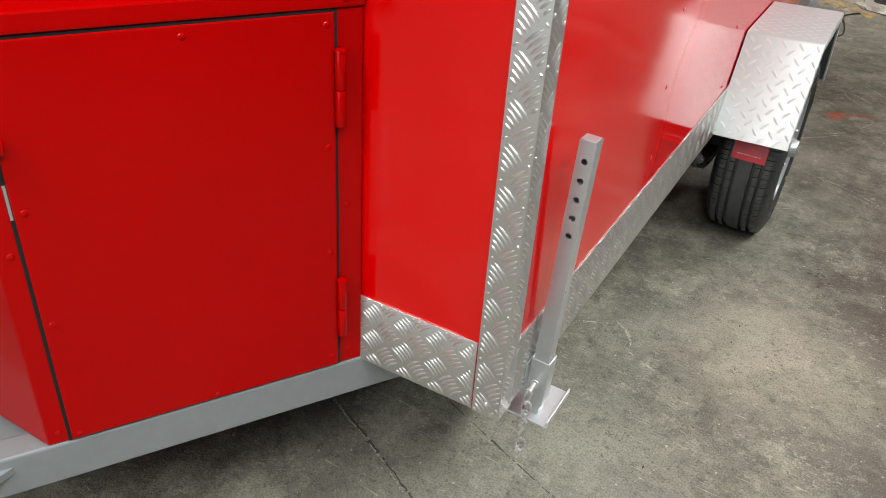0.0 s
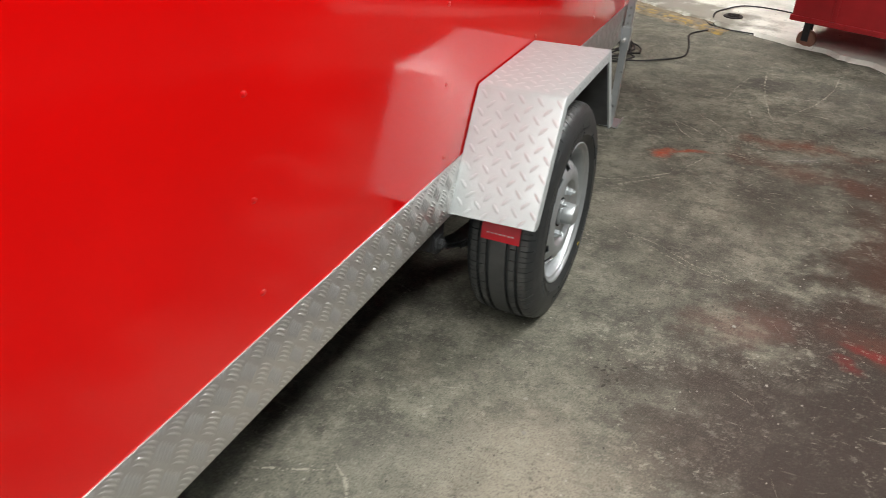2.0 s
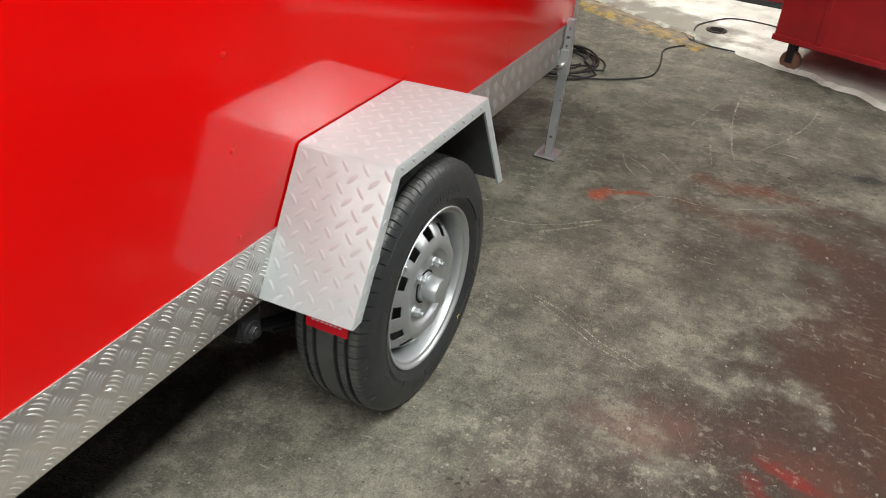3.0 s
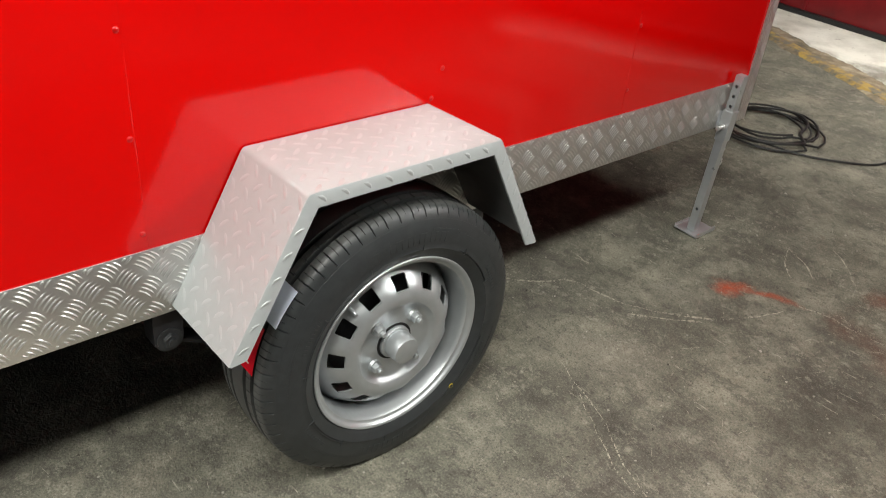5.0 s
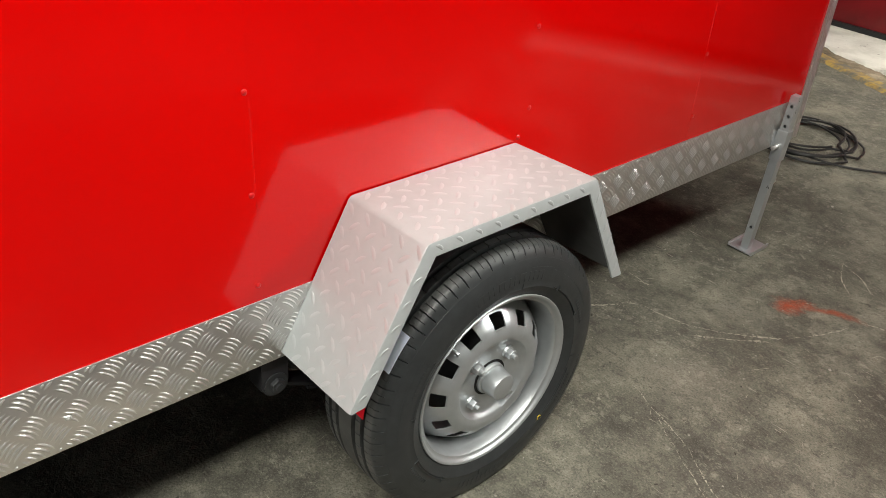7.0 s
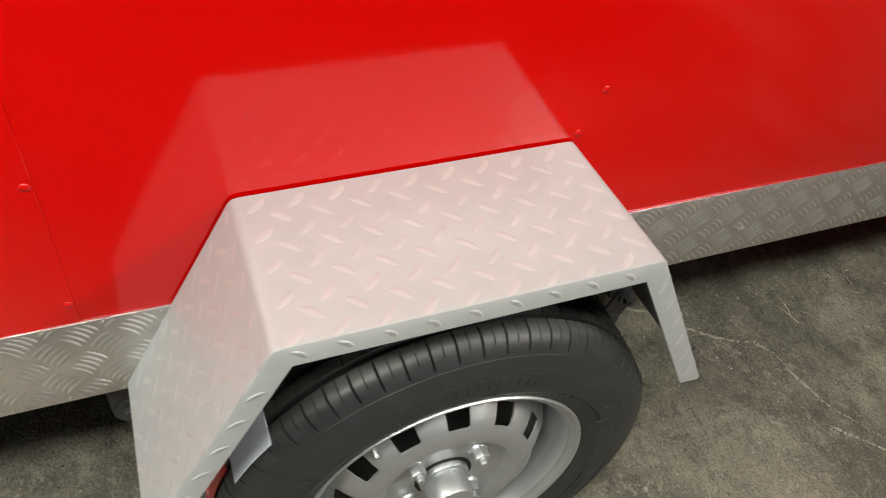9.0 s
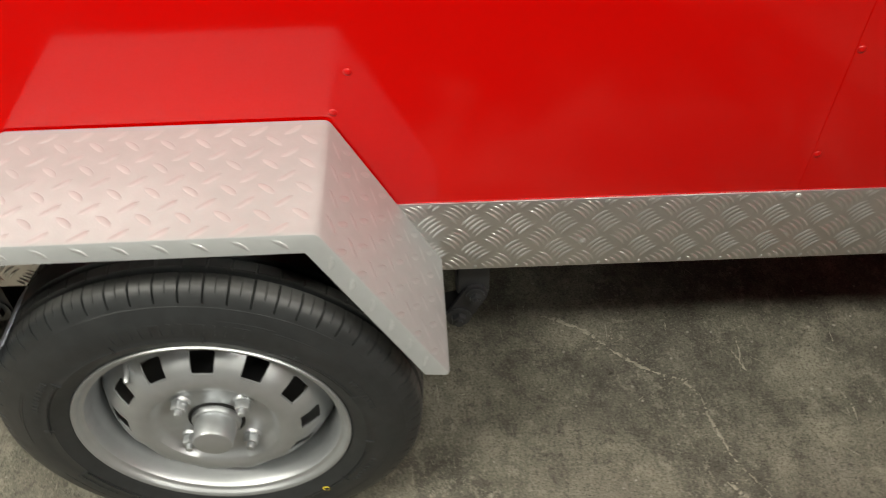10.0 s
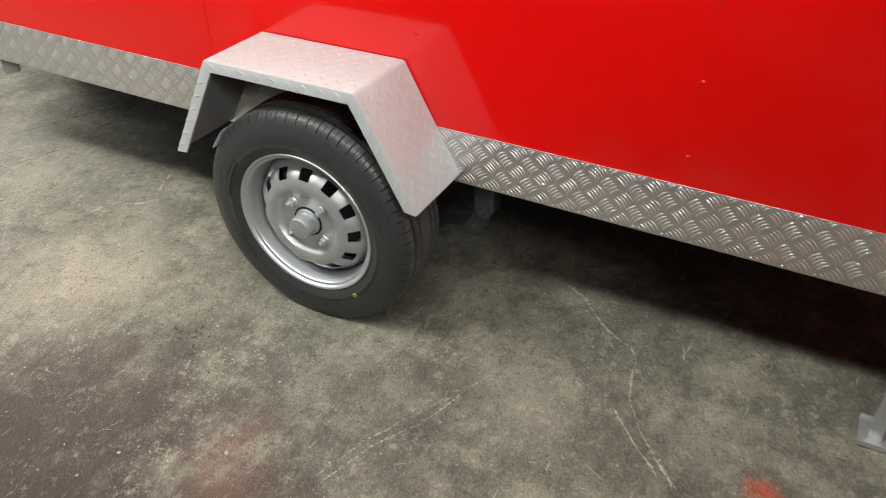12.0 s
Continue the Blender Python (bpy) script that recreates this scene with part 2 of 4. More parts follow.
    base = stain(0.17, 3.11, 0.10, 0.07, 20, (0.250, 0.240, 0.200), 0.5, 0.0)
    base = stain(-0.15, 0.50, 0.40, 0.30, 10, (0.250, 0.240, 0.200), 0.4, 0.2, 1.5)
    base = stain(-0.85, 0.55, 0.55, 0.35, 0, (0.062, 0.058, 0.050), 0.6, 0.3, 2.0)
    base = stain(-0.25, 0.05, 0.40, 0.22, 30, (0.070, 0.066, 0.058), 0.6, 0.1)
    base = stain(0.00, 0.85, 0.45, 0.30, 150, (0.340, 0.330, 0.270), 0.3, 0.1, 2.2)
    clump = n.noise(4.6, 7, 0.7, n.scaled(1, 1, 1, 75))
    worn, dusty = n.ramp(clump, (0.42, 1.0), (0.56, 0.25)), n.ramp(clump, (0.46, 0.15), (0.60, 1.0))
    base = n.mix(n.math("MULTIPLY", worn, n.ramp(pits, (0.34, 0.6), (0.43, 0.0))), base, (0.040, 0.037, 0.030))
    base = n.mix(n.math("MULTIPLY", dusty, n.ramp(pits, (0.56, 0.0), (0.66, 0.45))), base, (0.36, 0.335, 0.275))
    base = n.mix(n.math("MULTIPLY", worn, n.ramp(chips, (0.35, 0.75), (0.43, 0.0))), base, (0.042, 0.038, 0.031))
    base = n.mix(n.math("MULTIPLY", dusty, n.ramp(chips, (0.57, 0.0), (0.65, 0.6))), base, (0.38, 0.355, 0.29))
    base = n.mix(n.ramp(grain, (0.36, 0.5), (0.48, 0.0)), base, (0.050, 0.046, 0.038))
    base = n.mix(n.ramp(grain, (0.56, 0.0), (0.67, 0.26)), base, (0.40, 0.375, 0.31))

    # a film of brown dirt trodden over it all, away from the trailer, with dimmer light painted in
    base = stain(1.62, 1.75, 1.16, 1.25, 0, (0.038, 0.026, 0.020), 0.85, 0.50, 1.2)
    base = stain(1.52, 2.70, 0.68, 0.95, 6, (0.060, 0.028, 0.017), 0.85, 0.50, 1.0)
    base = stain(0.70, 2.20, 0.14, 0.09, 25, (0.150, 0.078, 0.060), 0.5, 0.0, 2.6)
    base = stain(1.08, 2.27, 0.20, 0.10, -15, (0.085, 0.034, 0.022), 0.7, 0.1, 2.6)
    base = stain(1.015, 2.248, 0.085, 0.026, -12, (0.150, 0.013, 0.009), 0.9, 0.1, 3.2)
    base = stain(0.945, 2.168, 0.060, 0.026, -35, (0.120, 0.014, 0.010), 0.85, 0.1, 3.2)
    base = stain(0.92, 3.25, 0.50, 0.60, 10, (0.050, 0.045, 0.036), 0.4, 0.2, 1.8)

    # crisp worn patches of pale dust and hard-edged scuffs
    scuff = n.noise(27, 10, 0.78, n.scaled(1.0, 1.6, 1, 33))
    base = n.mix(n.math("MULTIPLY", dusty, n.ramp(scuff, (0.555, 0.0), (0.585, 0.46))), base, (0.36, 0.35, 0.284))
    base = n.mix(n.math("MULTIPLY", worn, n.ramp(scuff, (0.40, 0.5), (0.43, 0.0))), base, (0.048, 0.044, 0.036))

    # pale flecks of grit
    cell = n.add("ShaderNodeTexVoronoi", feature="F1")
    n.link(n.coords, cell.inputs["Vector"])
    cell.inputs["Scale"].default_value = 34.0
    pick = n.add("ShaderNodeSeparateColor")
    n.link(cell.outputs["Color"], pick.inputs[0])
    fleck = n.math("MULTIPLY", n.ramp(cell.outputs["Distance"], (0.07, 1.0), (0.13, 0.0)), n.ramp(pick.outputs[0], (0.78, 0.0), (0.84, 0.5)))
    base = n.mix(fleck, base, (0.50, 0.48, 0.42))

    # short scrapes in four directions
    for turn, along, across, low in ((38, 10, 120, 0.675), (-24, 9, 110, 0.675), (78, 12, 140, 0.68), (121, 6, 75, 0.68)):
        scrape = n.ramp(n.noise(1.0, 4, 0.6, n.scaled(along, across, 1, turn)), (low, 0.0), (low + 0.025, 1.0))
        where = n.ramp(n.noise(3.7, 5, 0.65, n.scaled(1, 1, 1, turn * 3)), (0.46, 0.0), (0.58, 0.6))
        base = n.mix(n.math("MULTIPLY", scrape, where), base, (0.46, 0.435, 0.36))

    n.bump(n.math("ADD", n.math("ADD", n.math("MULTIPLY", pits, 1.2), n.math("MULTIPLY", chips, 0.9)), n.math("ADD", n.math("MULTIPLY", grain, 0.6), mid)), 0.9, 0.004)
    return n.done(base, n.ramp(mid, (0.3, 0.55), (0.7, 0.78)), 0.0, Specular_IOR_Level=0.32)


FLOOR = concrete_floor()


def apron_concrete():
    n = Nodes("pale painted concrete")
    mid = n.noise(6, 7, 0.65)
    chips = n.noise(24, 5, 0.7)
    base = n.ramp(mid, (0.3, (0.44, 0.42, 0.37)), (0.6, (0.68, 0.66, 0.60)))
    base = n.mix(n.ramp(chips, (0.62, 0.0), (0.72, 0.9)), base, (0.13, 0.11, 0.085))
    # trodden-in dirt round the drain
    m = n.add("ShaderNodeMapping", vector_type="TEXTURE")
    n.link(n.coords, m.inputs[0])
    m.inputs["Location"].default_value, m.inputs["Rotation"].default_value, m.inputs["Scale"].default_value = (0.02, 5.42, 0), (0, 0, radians(-24)), (0.62, 0.24, 1)
    span = n.add("ShaderNodeVectorMath", operation="LENGTH")
    n.link(m.outputs[0], span.inputs[0])
    dirt = n.ramp(n.math("ADD", span.outputs["Value"], n.math("MULTIPLY_ADD", mid, 2.0, -1.0)), (0.5, 0.85), (1.1, 0.0))
    base = n.mix(dirt, base, (0.17, 0.155, 0.125))
    n.bump(chips, 0.5, 0.004)
    return n.done(base, 0.75)


def edge_concrete():
    n = Nodes("crumbled concrete edge")
    mid = n.noise(9, 7, 0.7)
    base = n.ramp(mid, (0.32, (0.06, 0.05, 0.04)), (0.5, (0.20, 0.16, 0.11)), (0.68, (0.36, 0.31, 0.23)))
    n.bump(n.noise(30, 6, 0.7), 0.8, 0.008)
    return n.done(base, 0.85)


def worn_yellow():
    n = Nodes("worn yellow floor paint")
    wear = n.noise(11, 6, 0.7)
    base = n.mix(n.ramp(wear, (0.40, 0.0), (0.56, 1.0)), (0.36, 0.235, 0.05), (0.12, 0.108, 0.09))
    return n.done(base, 0.65)


APRON, EDGE, YELLOW_LINE = apron_concrete(), edge_concrete(), worn_yellow()


# ---- mesh helpers ----
def part(name, bm, material, parent=None, label="", smooth=False):
    mesh = bpy.data.meshes.new(name)
    bmesh.ops.recalc_face_normals(bm, faces=bm.faces)
    bm.to_mesh(mesh)
    bm.free()
    mesh.materials.append(material)
    if material is TREAD:
        mesh.materials.append(TREAD_BAR_LIT)
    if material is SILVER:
        mesh.materials.append(SILVER_PIP_LIT)
        mesh.materials.append(UNDERSIDE_SHADE)
    for p in mesh.polygons:
        p.use_smooth = smooth
    if smooth:
        mesh.set_sharp_from_angle(angle=radians(80 if material is TREAD else 45 if material is SILVER else 38))
    ob = new(name, mesh)
    ob.parent = parent
    if label:
        ob["label"] = label
    return ob


def shared(name, mesh, parent, m):
    ob = new(name, mesh)
    ob.parent = parent
    ob.matrix_local = m
    return ob


def box(bm, x0, x1, y0, y1, z0, z1, bevel=0.0, m=None):
    g = bmesh.ops.create_cube(bm, size=1.0)
    c = Matrix.Translation(((x0 + x1) / 2, (y0 + y1) / 2, (z0 + z1) / 2)) @ Matrix.Diagonal((abs(x1 - x0), abs(y1 - y0), abs(z1 - z0), 1))
    bmesh.ops.transform(bm, matrix=c, verts=g["verts"])
    out = g["verts"]
    if bevel:
        edges = list({e for v in out for e in v.link_edges})
        r = bmesh.ops.bevel(bm, geom=edges, offset=bevel, segments=2, affect="EDGES", profile=0.5)
        out = list({v for f in r["faces"] for v in f.verts} | {v for v in out if v.is_valid})
    if m is not None:
        bmesh.ops.transform(bm, matrix=m, verts=out)
    return bm


def new_box(*a, **k):
    return box(bmesh.new(), *a, **k)


def cyl(bm, p, axis, r, length, seg=20, r2=None, bevel=0.0):
    """A cylinder that starts at p and runs along axis."""
    g = bmesh.ops.create_cone(bm, cap_ends=True, segments=seg, radius1=r, radius2=r if r2 is None else r2, depth=length)
    axis = Vector(axis).normalized()
    turn = axis.to_track_quat("Z", "Y").to_matrix().to_4x4()
    bmesh.ops.transform(bm, matrix=Matrix.Translation(Vector(p) + axis * length / 2) @ turn, verts=g["verts"])
    if bevel:
        top = [e for e in {e for v in g["verts"] for e in v.link_edges} if len(e.link_faces) == 2 and any(len(f.verts) > 4 for f in e.link_faces)]
        bmesh.ops.bevel(bm, geom=top, offset=bevel, segments=2, affect="EDGES", profile=0.5)
    return bm


def tube(bm, pts, r, seg=8, closed=False):
    pts = [Vector(p) for p in pts]
    rings, n, up = [], len(pts), Vector((0, 0, 1))
    for i, p in enumerate(pts):
        a = pts[(i - 1) % n] if closed or i else p
        b = pts[(i + 1) % n] if closed or i < n - 1 else p
        t = (b - a).normalized()
        s = t.cross(up)
        s = s.normalized() if s.length > 1e-4 else Vector((1, 0, 0))
        w = s.cross(t)
        rings.append([bm.verts.new(p + r * (math.cos(k * math.tau / seg) * s + math.sin(k * math.tau / seg) * w)) for k in range(seg)])
    for i in range(n if closed else n - 1):
        a, b = rings[i], rings[(i + 1) % n]
        for k in range(seg):
            bm.faces.new((a[k], a[(k + 1) % seg], b[(k + 1) % seg], b[k]))
    if not closed:
        bm.faces.new(rings[0])
        bm.faces.new(rings[-1])
    return bm


def glide(pts, steps=10):
    """A smooth line through the points."""
    pts = [Vector(p) for p in pts]
    out = []
    for i in range(len(pts) - 1):
        a, b, c, d = pts[max(i - 1, 0)], pts[i], pts[i + 1], pts[min(i + 2, len(pts) - 1)]
        for k in range(steps):
            t = k / steps
            out.append(0.5 * (2 * b + (c - a) * t + (2 * a - 5 * b + 4 * c - d) * t * t + (3 * b - a - 3 * c + d) * t ** 3))
    return out + [pts[-1]]


def lathe(bm, profile, seg, closed=False, squeeze=None):
    """Turn (along x, radius) round the x axis. squeeze(i, k) gives what is taken off the radius."""
    rings = []
    for k in range(seg):
        a = math.tau * k / seg
        rings.append([bm.verts.new((x, -math.cos(a) * (r - (squeeze(i, k) if squeeze else 0)), math.sin(a) * (r - (squeeze(i, k) if squeeze else 0)))) for i, (x, r) in enumerate(profile)])
    for k in range(seg):
        a, b = rings[k], rings[(k + 1) % seg]
        for i in range(len(profile) - (0 if closed else 1)):
            j = (i + 1) % len(profile)
            bm.faces.new((a[i], a[j], b[j], b[i]))
    return bm


def ridge(bm, o, u, v, n, cx, cy, angle, length, width, height, bow=0.0, flat=0.0):
    """One raised pip of tread plate: a lens-shaped ridge on the plane o, u, v with the normal n. flat: how much of its width is a level top."""
    c, s = math.cos(angle), math.sin(angle)

    def at(a, b, h):
        b += bow * (1 - (2 * a / length) ** 2)
        return bm.verts.new(o + u * (cx + a * c - b * s) + v * (cy + a * s + b * c) + n * h)

    half, w = length / 2, width / 2
    along = (-0.62, -0.22, 0.22, 0.62)
    e0, e1 = at(-half, 0, 0), at(half, 0, 0)
    rows = []
    for k in along:
        q = w * (1 - k * k) ** 0.5
        t = q * max(flat, 0.22)
        h = height * (1 - 0.35 * k * k)
        rows.append([at(half * k, -q, 0), at(half * k * 0.94, -t, h), at(half * k * 0.94, t, h), at(half * k, q, 0)])
    faces = [(e0, rows[0][k], rows[0][k + 1]) for k in range(3)] + [(e1, rows[-1][k + 1], rows[-1][k]) for k in range(3)]
    for a, b in zip(rows, rows[1:]):
        faces += [(a[k], b[k], b[k + 1], a[k + 1]) for k in range(3)]
    for f in faces:
        bm.faces.new(f).material_index = 1


BAR_U, BAR_V = 0.061, 0.052


def five_bar(bm, o, u, v, n, wide, high, sx=0.0, sy=0.0, tall=False):
    """Five-bar tread on a rectangle wide by high at o; the sheet's edges cut the bars short. tall: the sheet stands on end."""
    o, u, v, n = (Vector(q) for q in (o, u, v, n))
    pu, pv = (BAR_V, BAR_U) if tall else (BAR_U, BAR_V)
    for i in range(-2, int(wide / pu) * 2 + 4):
        for j in range(-2, int(high / pv) * 2 + 4):
            if (i + j) % 2:
                continue
            turn = radians(-43 if i % 2 == 0 else 43)
            c, s = math.cos(turn), math.sin(turn)
            for k in range(-2, 3):
                off = k * 0.0076
                x = i * pu / 2 + sx - off * s
                y = j * pv / 2 + sy + off * c
                half = 0.0170 + random.uniform(-0.0006, 0.0006)
                lo, hi = -half, half
                for at, way, end in ((x, c, wide), (y, s, high)):
                    p, q = sorted(((0.0022 - at) / way, (end - 0.0022 - at) / way))
                    lo, hi = max(lo, p), min(hi, q)
                if hi - lo > 0.007:
                    mid = (lo + hi) / 2
                    ridge(bm, o, u, v, n, x + mid * c, y + mid * s, turn, hi - lo, 0.0044, 0.0016, (0.0010 if tall else 0.0026) * ((hi - lo) / 0.034) ** 2)


PIP_U, PIP_V = 0.0442, 0.0416


def teardrops(bm, o, u, v, n, wide, high, sx=0.0, sy=0.0):
    """Teardrop tread on a rectangle wide by high at o."""
    o, u, v, n = (Vector(q) for q in (o, u, v, n))
    for i in range(-2, int(wide / PIP_U) * 2 + 4):
        for j in range(-2, int(high / PIP_V) * 2 + 4):
            x, y = i * PIP_U / 2 + sx, j * PIP_V / 2 + sy
            if (i + j) % 2 == 0 and 0.008 < x < wide - 0.011 and 0.008 < y < high - 0.008:
                ridge(bm, o, u, v, n, x, y, radians(-46 if i % 2 == 0 else 46), 0.029, 0.0088, 0.00048, 0.0012, 0.5)


# ---- the workshop ----
floor = tagged(part("floor", new_box(-9, 9, -7, 12, -0.2, 0), FLOOR), "worn stained grey concrete workshop floor", "floor", kind="structure")
GATE = Vector((-0.43, 6.22, 0))
ALONG = Vector((1, -0.5, 0)).normalized()
TURN = math.degrees(math.atan2(ALONG.y, ALONG.x))
gate_frame = Matrix.Translation(GATE) @ pose(0, 0, 0, 0, 0, TURN)


wall_frame = Matrix.Translation((-0.43, 6.165, 0)) @ pose(0, 0, 0, 0, 0, -6.0)


def gate_wall():
    bm = new_box(-5, 2.2, 0.0, 0.15, 0.0, 3.6)
    # shallow pressed ribs on the sheet
    for k in range(-4, 2):
        box(bm, k * 1.25 + 0.5, k * 1.25 + 0.53, -0.010, 0.002, 0.05, 3.5, 0.004)
    bm.transform(wall_frame)
    wall = tagged(part("wall_north", bm, GATE_RED), "scuffed red painted sheet metal wall", "wall", kind="structure")
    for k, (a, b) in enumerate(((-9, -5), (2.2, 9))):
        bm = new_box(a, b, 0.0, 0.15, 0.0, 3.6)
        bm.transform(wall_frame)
        tagged(part(f"wall_north_{k + 2}", bm, DARK_WALL), "plain dark wall added out of view beside the red sheet wall", "wall", kind="structure")
    bm = new_box(-5, 2.2, -0.03, 0.0, 0.015, 0.05)
    bm.transform(wall_frame)
    part("bottom_rail", bm, CHASSIS, wall, "dark steel bottom rail")


gate_wall()
# walls, gateway and ceiling out of view, added to close the room
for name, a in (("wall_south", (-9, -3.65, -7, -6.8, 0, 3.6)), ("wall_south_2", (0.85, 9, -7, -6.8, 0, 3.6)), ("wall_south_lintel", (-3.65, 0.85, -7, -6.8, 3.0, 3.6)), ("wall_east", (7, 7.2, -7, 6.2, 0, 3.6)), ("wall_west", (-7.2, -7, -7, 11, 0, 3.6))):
    tagged(part(name, new_box(*a), DARK_WALL), "plain dark wall added out of view to close the room", "wall", kind="structure")
tagged(part("ceiling", new_box(-9, 9, -7, 12, 3.6, 3.75), CEILING_PAINT), "plain grey sheet ceiling added out of view", "ceiling", kind="structure")


def uneven_slab(x0, x1, y0, y1, z, step, rough, frame_m):
    """A slab whose near edge (low y) is broken."""
    bm = bmesh.new()
    n = int((x1 - x0) / step)
    near, far, foot = [], [], []
    for i in range(n + 1):
        x = x0 + (x1 - x0) * i / n
        e = rough * (noise.noise((x * 2.1, 0, 3)) + 0.6 * noise.noise((x * 7.0, 2, 1)) + 0.35 * noise.noise((x * 22, 5, 0)))
        near.append(bm.verts.new((x, y0 + e, z)))
        foot.append(bm.verts.new((x, y0 + e - 0.02 - 0.01 * noise.noise((x * 30, 1, 1)), 0.001)))
        far.append(bm.verts.new((x, y1, z)))
    for i in range(n):
        bm.faces.new((near[i], near[i + 1], far[i + 1], far[i]))
        bm.faces.new((foot[i], foot[i + 1], near[i + 1], near[i]))
    bm.transform(frame_m)
    return bm


tagged(part("pavement", uneven_slab(-7, 2.9, -0.62, 2.2, 0.022, 0.03, 0.05, gate_frame), APRON), "pale painted concrete apron along the wall", "apron", kind="structure")
tagged(part("pavement", uneven_slab(-7, 1.0, -0.78, -0.5, 0.012, 0.03, 0.05, gate_frame), EDGE), "crumbled brown concrete edge of the apron", "apron edge", kind="structure")
tagged(part("trim", uneven_slab(-7, 1.15, -0.775, -0.715, 0.016, 0.03, 0.012, gate_frame), YELLOW_LINE), "worn yellow painted floor line", "floor line", kind="structure")


# ---- the trailer ----
NOSE_UP = 1.2
trailer = tagged(new("cargo_trailer"), "red panelled cargo trailer with aluminium tread-plate trim", "trailer")
trailer.matrix_world = pose(0, 2.115, 0.55, -NOSE_UP, 0, 0) @ pose(0, -2.115, -0.55)
FRONT, REAR, WIDTH, TOP = 0.434, 3.570, 1.6, 2.05
LOW, STRIP = 0.387, 0.519
SEAM, SEAM_REAR = 1.749, 2.946


def rivet_mesh(name, r, h, mat):
    bm = bmesh.new()
    g = bmesh.ops.create_uvsphere(bm, u_segments=12, v_segments=6, radius=1.0)
    bmesh.ops.delete(bm, geom=[v for v in bm.verts if v.co.z < -0.05], context="VERTS")
    bmesh.ops.transform(bm, matrix=Matrix.Diagonal((r, r, h, 1)), verts=bm.verts)
    # the small dimple in its middle
    cyl(bm, (0, 0, h * 0.7), (0, 0, 1), r * 0.28, h * 0.45, 8)
    me = bpy.data.meshes.new(name)
    bm.to_mesh(me)
    bm.free()
    me.materials.append(mat)
    for p in me.polygons:
        p.use_smooth = True
    me.set_sharp_from_angle(angle=radians(40))
    return me


RIVET_RED = rivet_mesh("rivet", 0.0052, 0.0022, RED_RIVET)
RIVET_DOOR = rivet_mesh("rivet", 0.0049, 0.0018, RED_DOOR)
RIVET_ALU = rivet_mesh("rivet", 0.0050, 0.0022, ZINC)

panel_front = part("side_panel", new_box(-0.03, 0.0008, FRONT + 0.004, SEAM, LOW + 0.002, TOP, 0.0007), RED, trailer, "glossy red side sheet")
panel_rear = part("side_panel", new_box(-0.03, 0.0, SEAM, SEAM_REAR, LOW + 0.002, TOP, 0.0006), RED, trailer, "glossy red side sheet")
panel_tail = part("side_panel", new_box(-0.03, 0.0004, SEAM_REAR, REAR - 0.003, LOW + 0.002, TOP, 0.0007), RED, trailer, "glossy red side sheet")
part("front_panel", new_box(-WIDTH, -0.03, FRONT, FRONT + 0.03, LOW + 0.002, TOP), RED, trailer, "glossy red front sheet")
part("far_side_panel", new_box(-WIDTH, -WIDTH + 0.03, FRONT + 0.03, REAR, LOW, TOP), RED, trailer)
part("rear_panel", new_box(-WIDTH + 0.03, -0.03, REAR - 0.03, REAR, LOW, TOP), RED, trailer)
part("roof", new_box(-WIDTH, 0.0, FRONT, REAR, TOP, TOP + 0.03, 0.004), RED, trailer)
part("floor_pan", new_box(-WIDTH + 0.03, -0.031, FRONT + 0.031, REAR - 0.031, LOW + 0.02, LOW + 0.04), CHASSIS, trailer, "black painted underside")
for y in (0.47, 1.1, 1.73, 2.36, 2.97, 3.5):
    part("cross_member", new_box(-WIDTH + 0.04, -0.032, y, y + 0.04, LOW - 0.015, LOW + 0.019), CHASSIS, trailer)
for x in (-0.42, -WIDTH + 0.38):
    part("chassis_rail", new_box(x, x + 0.04, FRONT + 0.04, REAR - 0.04, LOW - 0.055, LOW - 0.016, 0.003), CHASSIS, trailer)

OUT = Matrix(((0, 0, 1, 0), (1, 0, 0, 0), (0, 1, 0, 0), (0, 0, 0, 1)))
for y, low, gap, panel in ((1.094, 0.588, 0.153, panel_front), (1.742, 0.549, 0.163, panel_front), (2.344, 0.571, 0.158, panel_rear), (2.953, 0.582, 0.158, panel_tail)):
    for k in range(8):
        # one rivet sits off its row, beside the fender's top
        yy, z = (2.322, 0.672) if (y, k) == (2.344, 0) else (y, low + gap * k)
        shared("rivet", RIVET_RED, panel, Matrix.Translation((0.0 if panel is panel_rear else 0.0005, yy, z)) @ OUT)


def tread_sheet(name, parent, x0, x1, y0, y1, z0, z1, o, u, v, n, wide, high, sx=0.0, sy=0.0, label=""):
    bm = new_box(x0, x1, y0, y1, z0, z1, 0.0004)
    five_bar(bm, o, u, v, n, wide, high, sx, sy)
    return part(name, bm, TREAD, parent, label, smooth=True)


side_strip = tread_sheet("side_strip", trailer, 0.0002, 0.003, FRONT + 0.041, REAR - 0.043, LOW, STRIP, (0.003, FRONT + 0.041, LOW), (0, 1, 0), (0, 0, 1), (1, 0, 0), REAR - FRONT - 0.084, STRIP - LOW, (2.5341 - FRONT - 0.041) % BAR_U, 0.0105, "five-bar aluminium tread plate strip")
tread_sheet("front_strip", trailer, -WIDTH, -0.0460, FRONT - 0.003, FRONT - 0.0002, LOW, STRIP, (-WIDTH, FRONT - 0.003, LOW), (1, 0, 0), (0, 0, 1), (0, -1, 0), WIDTH - 0.0460, STRIP - LOW, 0.02, 0.0, "five-bar aluminium tread plate strip")


